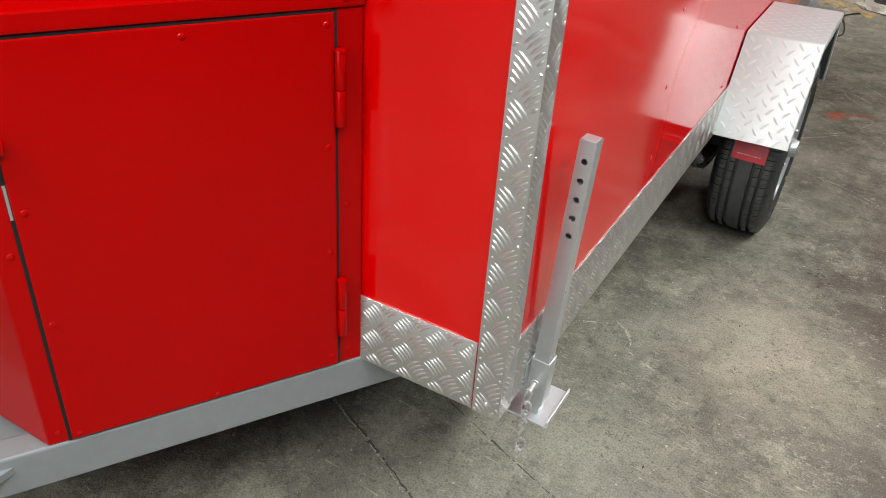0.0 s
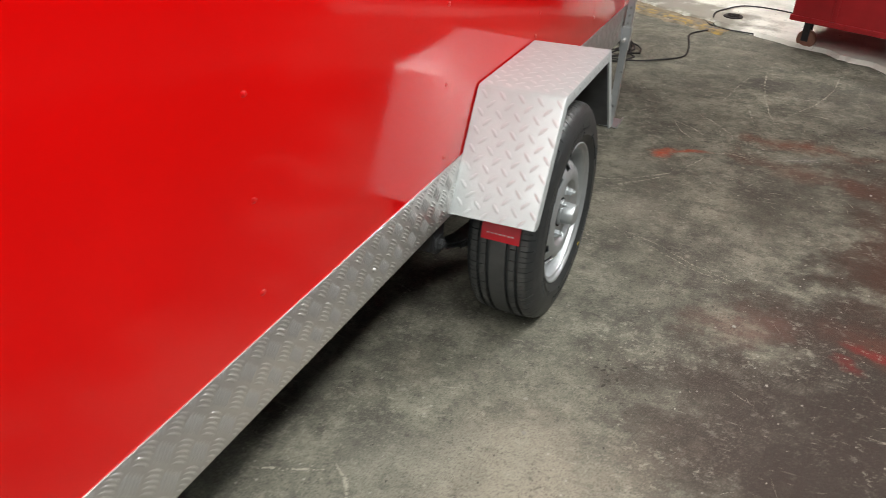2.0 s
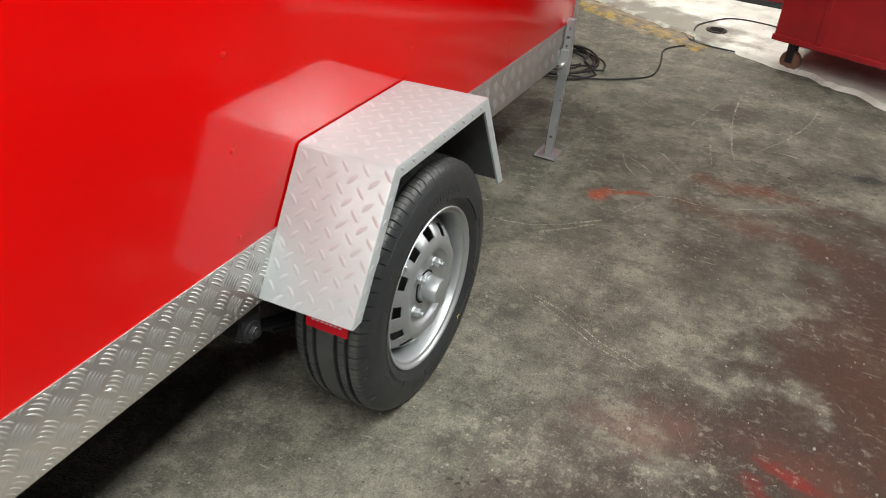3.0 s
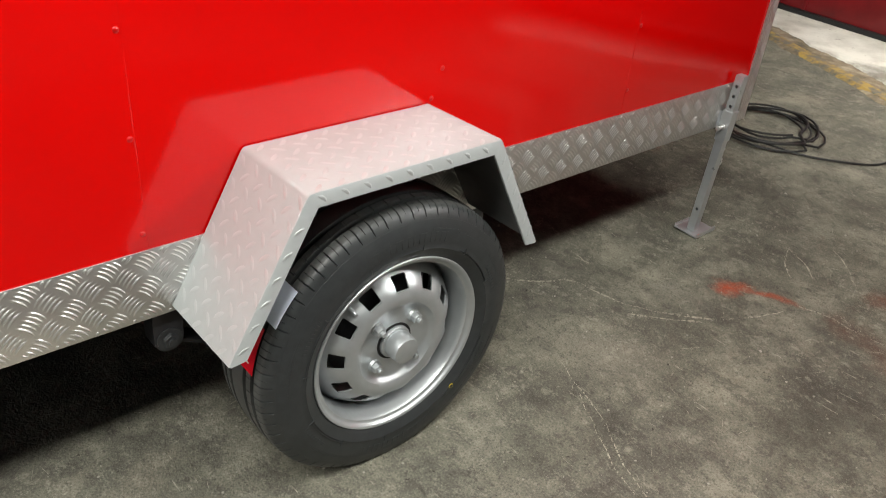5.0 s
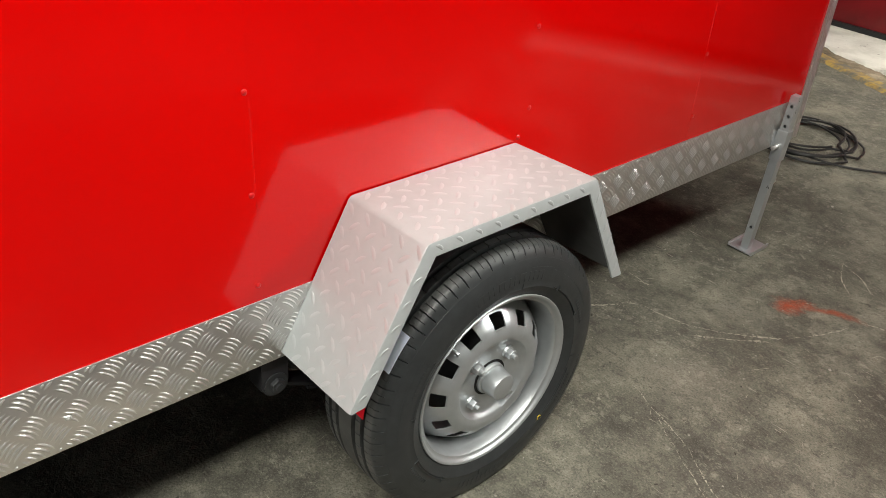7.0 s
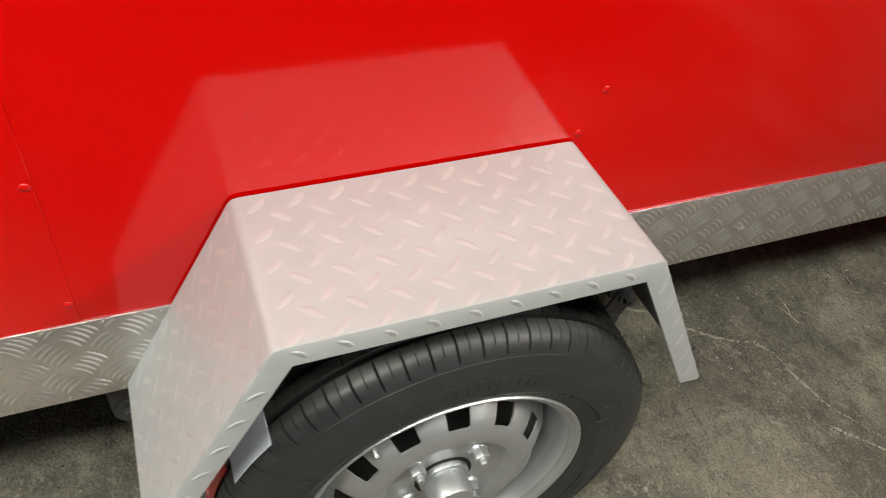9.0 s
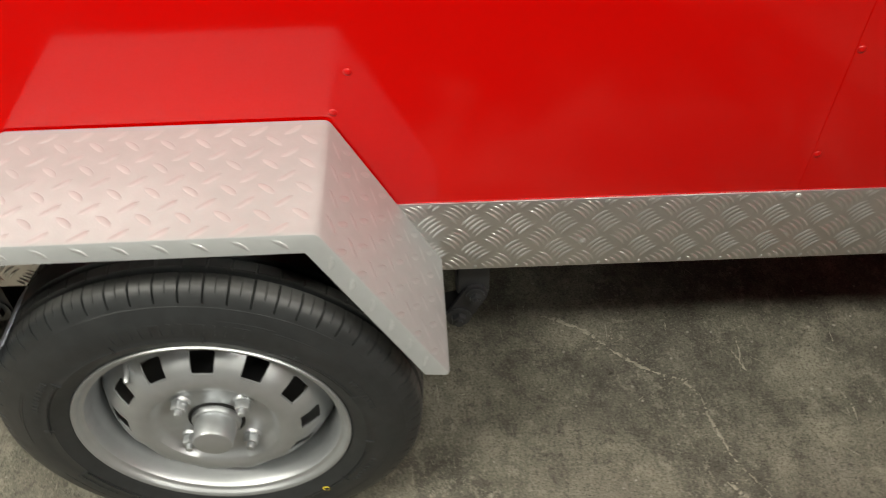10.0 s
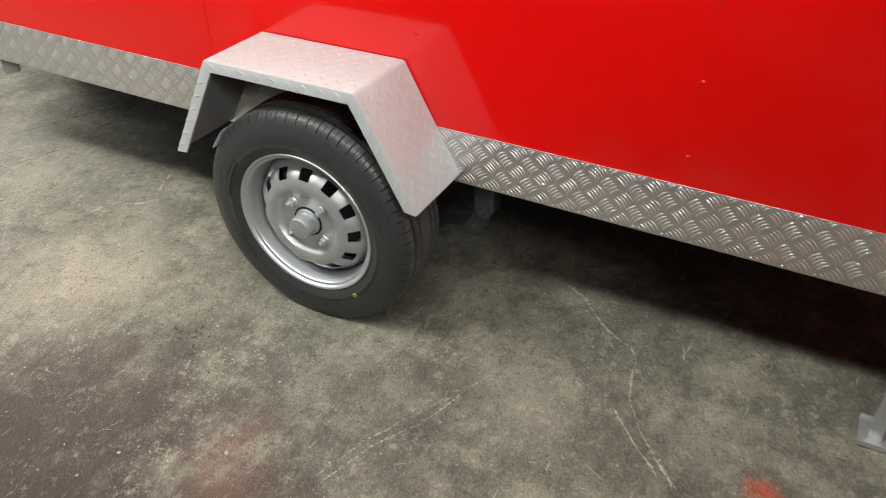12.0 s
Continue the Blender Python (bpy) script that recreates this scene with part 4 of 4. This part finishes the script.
    cyl(bm, (cx - 0.002, y - b - 0.003, 0.393), (0, 1, 0), 0.0085, 0.0029, 14)
    cyl(bm, (cx - 0.002, y - b - 0.027, 0.393), (0, 1, 0), 0.0068, 0.006, 14, None, 0.001)
    part("lock_pin", bm, ZINC, leg, smooth=True)
    bm = bmesh.new()
    for k in range(7):
        # links hang in turn edge-on and face-on
        zc, side = 0.381 - k * 0.0212, k % 2
        px, py = cx - 0.004 + 0.002 * math.sin(k * 1.7), y + chain_side * (b + (0.026 if chain_side < 0 else 0.006)) + 0.0015 * math.cos(k * 2.1)
        pts = []
        for q in range(14):
            t = q * math.tau / 14
            w, z = 0.0078 * math.cos(t), 0.0142 * math.sin(t)
            pts.append((px + (w if side else 0.25 * w), py + (0.25 * w if side else w), zc + z))
        tube(bm, pts, 0.0023, 6, True)
    part("chain", bm, ZINC, leg, "short zinc safety chain", smooth=True)


support_leg(0.552, 0.322, "raised silver steel support leg")
support_leg(3.447, 0.032, "lowered silver steel support leg", 1)


# ---- drawbar and locker ----
A0 = Vector((-0.258, 0.434, 0))
DIR = Vector((-0.522, -0.853, 0)).normalized()
OUTN = Vector((0.853, -0.522, 0)).normalized()
LOCK = Matrix.Translation(A0) @ Matrix(((DIR.x, OUTN.x, 0, 0), (DIR.y, OUTN.y, 0, 0), (0, 0, 1, 0), (0, 0, 0, 1)))
RAIL_TOP, RAIL_LOW = 0.391, 0.318
CENTRE = -WIDTH / 2


def mirrored(bm):
    for v in bm.verts:
        v.co.x = 2 * CENTRE - v.co.x
    return bm


def rail_bm():
    return new_box(-0.45, 1.02, -0.045, 0.0015, RAIL_LOW, RAIL_TOP, 0.004, m=LOCK)


part("drawbar_rail", rail_bm(), RAIL_GREY, trailer, "grey sprayed steel drawbar rail")
part("drawbar_rail", mirrored(rail_bm()), RAIL_GREY, trailer, "grey sprayed steel drawbar rail")
part("drawbar_plate", new_box(CENTRE - 0.26, CENTRE + 0.26, -0.08, 0.030, RAIL_TOP - 0.030, RAIL_TOP - 0.018), RAIL_GREY, trailer, "grey steel deck plate")

LID_LOW, LID_TOP = 0.987, 1.013
CORNER = A0 + DIR * 0.492


def prism(points, z0, z1, bevel=0.0):
    bm = bmesh.new()
    low = [bm.verts.new((x, y, z0)) for x, y in points]
    high = [bm.verts.new((x, y, z1)) for x, y in points]
    bm.faces.new(low[::-1])
    bm.faces.new(high)
    for k in range(len(points)):
        q = (k + 1) % len(points)
        bm.faces.new((low[k], low[q], high[q], high[k]))
    if bevel:
        bmesh.ops.bevel(bm, geom=bm.edges[:], offset=bevel, segments=2, affect="EDGES", profile=0.5)
    return bm


def trapezium(grow, back):
    a = A0 + OUTN * grow
    c = CORNER + OUTN * grow + Vector((0, -grow * 0.4, 0))
    x = a.x + DIR.x * (back - a.y) / DIR.y
    return [(x, back), (c.x, c.y), (2 * CENTRE - c.x, c.y), (2 * CENTRE - x, back)]


locker = tagged(part("storage_locker", prism(trapezium(0.0, FRONT - 0.0035), RAIL_TOP + 0.001, LID_LOW, 0.002), RED_DOOR), "red sheet steel locker on the grey drawbar", "locker")
locker.matrix_world = trailer.matrix_world
part("lid", prism(trapezium(0.004, FRONT - 0.0035), LID_LOW + 0.001, LID_TOP, 0.003), RED_DOOR, locker, "red steel locker top")
S0, S1, Z0, Z1 = 0.0465, 0.460, 0.3960, 0.9835
# a black sheet behind the door paints the shade in its gap
part("door_gap", new_box(S0 - 0.0045, S1 + 0.005, 0.0003, 0.0012, Z0 - 0.003, LID_LOW - 0.0005, m=LOCK), GAP_SHADE, locker)
door = part("locker_door", new_box(S0, S1, 0.0014, 0.0050, Z0, Z1, 0.0018, m=LOCK), RED_DOOR, locker, "red sheet steel locker door")


def lock_rivet(parent, s, z, off):
    shared("rivet", RIVET_DOOR, parent, LOCK @ Matrix(((1, 0, 0, s), (0, 0, 1, off), (0, 1, 0, z), (0, 0, 0, 1))))


for s, z in ((0.058, 0.968), (0.240, 0.970), (0.058, 0.795), (0.058, 0.620), (0.058, 0.415), (0.247, 0.403), (0.448, 0.405), (0.448, 0.603), (0.448, 0.773)):
    lock_rivet(door, s, z, 0.0050)
for s, z in ((0.028, 0.695), (0.028, 0.418), (0.475, 0.412), (0.475, 0.714)):
    lock_rivet(locker, s, z, 0.0)
lock_rivet(locker, 0.03, 1.000, 0.004)
for z0, z1 in ((0.827, 0.934), (0.459, 0.566)):
    bm = bmesh.new()
    mid = (z0 + z1) / 2
    base = LOCK @ Vector((0.041, 0.010, 0))
    for a, b in ((z0, mid - 0.0006), (mid + 0.0006, z1)):
        cyl(bm, (base.x, base.y, a), (0, 0, 1), 0.0074, b - a, 18, None, 0.001)
    cyl(bm, (base.x, base.y, z1 - 0.001), (0, 0, 1), 0.0083, 0.003, 18, 0.0078)
    part("hinge", bm, RED_DOOR, locker, "red painted barrel hinge", smooth=True)
bm = bmesh.new()
grip = LOCK @ Vector((0.476, 0.018, 0))
cyl(bm, (grip.x, grip.y, 0.840), (0, 0, 1), 0.008, 0.045, 16, None, 0.0015)
box(bm, 0.452, 0.489, 0.005, 0.016, 0.856, 0.872, 0.001, m=LOCK)
part("latch_bolt", new_box(0.4612, 0.4645, 0.0013, 0.0022, 0.765, 0.812, m=LOCK), LEG_SILVER, locker, "bare steel latch bolt")
part("latch", bm, RED_DOOR, door, "red painted latch", smooth=True)


# ---- loose things on the floor ----
def cable():
    pts = []
    cx, cy = -0.325, 4.43
    for k in range(6 * 22):
        a = k / 22 * math.tau
        turn = k // 22
        r = 0.188 + 0.034 * math.sin(turn * 2.3) + 0.012 * math.sin(a * 2 + turn)
        ox, oy = 0.03 * math.sin(turn * 1.9), 0.025 * math.cos(turn * 2.7)
        pts.append((cx + ox + r * 0.95 * math.cos(a), cy + oy + r * 1.05 * math.sin(a), 0.008 + 0.005 * turn + 0.004 * math.sin(a * 3 + turn)))
    tail = [(-0.24, 4.245, 0.02), (-0.10, 4.30, 0.0075), (0.03, 4.385, 0.0075), (0.125, 4.50, 0.0075), (0.12, 4.70, 0.0075), (0.085, 4.90, 0.0075), (0.14, 5.02, 0.0075), (0.205, 5.09, 0.0075), (0.17, 5.22, 0.0085), (0.155, 5.34, 0.03), (0.19, 5.46, 0.03), (0.30, 5.62, 0.03), (0.50, 5.62, 0.03), (0.78, 5.50, 0.03)]
    ob = part("cable", tube(bmesh.new(), pts, 0.0047, 7), CABLE, None, smooth=True)
    part("cable_tail", tube(bmesh.new(), glide(tail, 8), 0.0042, 7), CABLE, ob, smooth=True)
    tagged(ob, "coiled black rubber cable lying on the concrete floor", "cable")


cable()
cord = glide([(-0.55, 5.72, 0.012), (-0.2, 5.48, 0.008), (0.073, 5.285, 0.008), (0.2, 5.12, 0.012), (0.41, 5.09, 0.01)], 8)
tagged(part("cord", tube(bmesh.new(), cord, 0.0042, 6), CABLE, None, smooth=True), "thin black cord lying along the yellow line", "cord")
bm = cyl(bmesh.new(), (0.262, 5.36, 0.020), (0, 0, 1), 0.056, 0.008, 32, None, 0.002)
for k in range(5):
    box(bm, 0.262 - 0.033, 0.262 + 0.033, 5.36 - 0.030 + k * 0.0145, 5.36 - 0.024 + k * 0.0145, 0.028, 0.031)
tagged(part("drain_cover", bm, CAST_IRON), "dark round cast iron drain cover", "drain cover")


def waste_cart():
    m = Matrix.Translation((0.583, 4.886, 0)) @ pose(0, 0, 0, 0, 0, -18)
    ob = tagged(new("waste_cart"), "maroon sheet steel cart standing on castors", "cart")
    ob.matrix_world = m
    bm = new_box(0, 1.5, 0.0, 0.8, 0.178, 0.95, 0.006)
    part("body", bm, BIN_RED, ob, "maroon painted sheet steel body")
    part("bottom_rim", new_box(-0.006, 1.506, -0.008, 0.808, 0.166, 0.193, 0.004), BIN_RED, ob)
    for k in range(4):
        part("rib", new_box(0.36 * k + 0.20, 0.36 * k + 0.225, -0.009, -0.0005, 0.195, 0.94, 0.003), BIN_RED, ob)
    for x, y in ((0.056, 0.129), (1.40, 0.129), (0.056, 0.69), (1.40, 0.69)):
        bm = bmesh.new()
        box(bm, x - 0.04, x + 0.04, y - 0.03, y + 0.03, 0.158, 0.166, 0.001)
        for s in (-1, 1):
            box(bm, x - 0.016, x + 0.022, y + s * 0.019 - 0.0015, y + s * 0.019 + 0.0015, 0.040, 0.159, 0.001)
        c = part("castor", bm, BRACKET, ob)
        bm = cyl(bmesh.new(), (x + 0.008, y - 0.015, 0.050), (0, 1, 0), 0.050, 0.030, 24, None, 0.004)
        part("castor_wheel", bm, CASTOR_RUST, c, "worn brown castor wheel", smooth=True)


waste_cart()
# housings added above the unseen lamps
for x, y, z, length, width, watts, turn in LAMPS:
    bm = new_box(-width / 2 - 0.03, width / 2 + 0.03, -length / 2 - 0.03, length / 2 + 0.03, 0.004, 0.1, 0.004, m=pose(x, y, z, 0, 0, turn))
    tagged(part("ceiling_lamp", bm, CEILING_PAINT), "long grey housing of an added, unseen ceiling lamp", "lamp", "ceiling lamps")

bm = new_box(-0.45, 0.45, -0.06, 0.0, -0.2, 0.2, 0.01)
bm.transform(look((2.22, 4.68, 2.45), (-0.1, 1.0, 0.8)) @ pose(0, 0, 0.085, 90))
flood_ob = tagged(part("flood_lamp", bm, CEILING_PAINT), "flood lamp housing hung from the ceiling on a pole", "lamp")
part("pole", cyl(bmesh.new(), (2.29, 4.79, 2.5), (0, 0, 1), 0.02, 1.1, 14), BRACKET, flood_ob)

# cracks, scores and scrapes in the concrete
def ribbon(bm, pts, width, rng, gaps=0.2):
    """A ragged, broken line of chipped concrete along the points."""
    last = None
    for k, p in enumerate(pts):
        a, b = pts[max(k - 1, 0)], pts[min(k + 1, len(pts) - 1)]
        side = Vector((a.y - b.y, b.x - a.x, 0)).normalized()
        taper = min(1.0, 0.35 + 4.0 * min(k, len(pts) - 1 - k) / len(pts))
        p = Vector((p.x, p.y, 0)) + side * rng.uniform(-0.22, 0.22) * width
        lump = 0.5 + 0.5 * noise.noise((p.x * 22, p.y * 22, width * 900))
        w = width * taper * rng.uniform(0.6, 1.0) * (0.2 + 2.2 * lump * lump)
        row = [bm.verts.new(p + side * w * rng.uniform(0.3, 0.9) + Vector((0, 0, 0.0003))), bm.verts.new(p + Vector((0, 0, 0.0009))), bm.verts.new(p - side * w * rng.uniform(0.3, 0.9) + Vector((0, 0, 0.0003)))]
        if last and rng.random() > gaps and lump > 0.27:
            bm.faces.new((last[0], last[1], row[1], row[0]))
            bm.faces.new((last[1], last[2], row[2], row[1]))
        last = row


rng = random.Random(11)


def crack(width, gaps, a, b, bow):
    """A crack from a to b that swings out by bow and wanders a little on the way, with crumbled bits beside it."""
    a, b = Vector((*a, 0)), Vector((*b, 0))
    aside = Vector((b.y - a.y, a.x - b.x, 0)).normalized()
    steps = max(4, int((b - a).length / 0.004))
    line = []
    for k in range(steps + 1):
        u = k / steps
        p = a.lerp(b, u) + aside * bow * 4 * u * (1 - u)
        line.append(p + aside * 0.006 * min(1.0, 8 * u * (1 - u)) * noise.noise((p.x * 17, p.y * 17, 3.1)))
    ribbon(bm, line, width * 0.9, rng, gaps)
    for p in line[::2]:
        if rng.random() < 0.55:
            q = p + Vector((rng.gauss(0, width * 1.1), rng.gauss(0, width * 1.1), 0))
            bit = [q + Vector((math.cos(t + rng.random()), math.sin(t + rng.random()), 0)) * rng.uniform(0.0006, 0.0012 + width * 0.2) for t in (0.0, 1.3, 2.6, 3.8, 5.0)]
            bm.faces.new([bm.verts.new((c.x, c.y, 0.0004)) for c in bit])


bm = bmesh.new()
crack(0.0120, 0.10, (-0.209, 2.651), (-0.125, 2.768), -0.012)
crack(0.0078, 0.16, (-0.125, 2.768), (-0.041, 2.892), 0.011)
crack(0.0068, 0.18, (-0.041, 2.892), (0.002, 2.918), 0.000)
crack(0.0062, 0.20, (0.002, 2.918), (0.175, 2.966), 0.013)
crack(0.0058, 0.24, (0.175, 2.966), (0.417, 3.293), 0.042)
crack(0.0052, 0.20, (0.170, 2.915), (0.312, 3.052), 0.003)
crack(0.0027, 0.25, (0.194, 2.621), (0.407, 2.547), 0.001)
crack(0.0027, 0.25, (0.407, 2.547), (0.637, 2.441), 0.013)
crack(0.0024, 0.45, (0.684, 2.410), (0.754, 2.391), 0.000)
crack(0.0039, 0.25, (0.424, 3.344), (0.515, 3.375), 0.000)
crack(0.0039, 0.25, (0.515, 3.375), (0.669, 3.377), 0.010)
crack(0.0039, 0.25, (0.669, 3.377), (0.874, 3.501), -0.007)
crack(0.0048, 0.45, (0.499, 4.024), (0.561, 3.706), 0.005)
crack(0.0054, 0.40, (0.545, 4.522), (0.648, 3.732), 0.033)
crack(0.0045, 0.40, (0.473, 4.359), (0.394, 3.925), 0.001)
crack(0.0060, 0.40, (0.684, 3.906), (0.871, 4.539), 0.043)
crack(0.0045, 0.50, (0.982, 4.848), (1.149, 4.369), -0.041)
crack(0.0033, 0.25, (0.245, 3.621), (0.344, 3.456), 0.016)
crack(0.0033, 0.25, (0.327, 3.730), (0.481, 3.576), -0.012)
crack(0.0085, 0.15, (-0.050, 1.330), (0.020, 1.235), -0.015)
crack(0.0095, 0.20, (0.025, 1.222), (0.105, 1.190), 0.005)
crack(0.0065, 0.25, (-0.199, 1.244), (-0.063, 1.305), -0.001)
crack(0.0045, 0.20, (-0.530, 0.672), (-0.212, 0.518), -0.006)
crack(0.0027, 0.40, (0.303, 2.574), (0.623, 2.422), 0.015)
crack(0.0030, 0.30, (-0.139, 3.020), (-0.051, 3.008), -0.002)
crack(0.0090, 0.10, (-0.100, 3.004), (-0.052, 3.020), 0.001)
crack(0.0024, 0.30, (0.000, 3.172), (0.068, 3.180), -0.006)
crack(0.0036, 0.35, (0.243, 3.613), (0.390, 3.500), -0.011)
crack(0.0039, 0.40, (0.440, 3.425), (0.593, 3.379), 0.001)
part("crack", bm, CHIPPED, floor, "pale chipped cracks in the concrete")
bm = bmesh.new()
for width, pts in ((0.0068, [(-0.150, 0.496), (-0.300, 0.572), (-0.549, 0.690), (-0.800, 0.800)]), (0.003, [(0.090, 0.668), (-0.100, 0.740), (-0.320, 0.826)])):
    line = glide([(x, y, 0) for x, y in pts], 30)
    ribbon(bm, line, width, rng, 0.12)
part("groove", bm, PIT_DARK, floor, "dark worn grooves in the concrete")
bm = bmesh.new()
for k in range(900):
    x, y = rng.uniform(-0.7, 1.7), rng.uniform(0.2, 4.9)
    way = rng.choice((0.65, -0.45, 1.35, 2.1)) + rng.gauss(0, 0.35)
    long, bend = rng.uniform(0.006, 0.03) * (2.2 if k % 9 == 0 else 1.0), rng.gauss(0, 0.18)
    pts = [Vector((x, y, 0))]
    for q in range(4):
        way += bend / 4
        pts.append(pts[-1] + Vector((math.cos(way), math.sin(way), 0)) * long / 4)
    ribbon(bm, pts, rng.uniform(0.0005, 0.0012), rng, 0.1)
tagged(part("scrape_marks", bm, CHIPPED, floor, "short pale scrapes"), kind="stuff")
bm = bmesh.new()
for cx, cy, spread, count in ((0.412, 1.886, 0.035, 16), (0.900, 3.770, 0.10, 26), (0.45, 2.2, 0.7, 60), (0.4, 1.2, 0.5, 50), (0.6, 3.3, 0.6, 50)):
    for k in range(count):
        x, y, r = rng.gauss(cx, spread), rng.gauss(cy, spread), rng.uniform(0.002, 0.006) if spread < 0.2 else rng.uniform(0.0012, 0.0036)
        if x < 0.25 and 1.8 < y < 2.5:
            continue
        turn = rng.uniform(0, 3.14)
        ring = []
        for q in range(9):
            a = q * math.tau / 9
            e = r * rng.uniform(0.6, 1.25)
            p = Vector((math.cos(a) * e * 1.5, math.sin(a) * e * 0.7, 0))
            ring.append(bm.verts.new((x + p.x * math.cos(turn) - p.y * math.sin(turn), y + p.x * math.sin(turn) + p.y * math.cos(turn), 0.0004)))
        bm.faces.new(ring)
tagged(part("pit_marks", bm, PIT_DARK, floor, "small dark pits"), kind="stuff")

# loose crumbs of grit on the floor
bm = bmesh.new()
for k in range(420):
    x, y = random.uniform(-0.7, 1.5), random.uniform(0.2, 4.6)
    size = random.uniform(0.0010, 0.0024) if k % 12 else random.uniform(0.003, 0.0055)
    g = bmesh.ops.create_icosphere(bm, subdivisions=1, radius=size)
    for v in g["verts"]:
        v.co = Vector((v.co.x * 1.3, v.co.y, v.co.z * 0.7)) * random.uniform(0.75, 1.2)
    bmesh.ops.transform(bm, matrix=pose(x, y, size * 0.45, 0, 0, random.uniform(0, 360)), verts=g["verts"])
tagged(part("grit", bm, GRIT), "loose pale crumbs of grit on the concrete floor", "grit", kind="stuff")
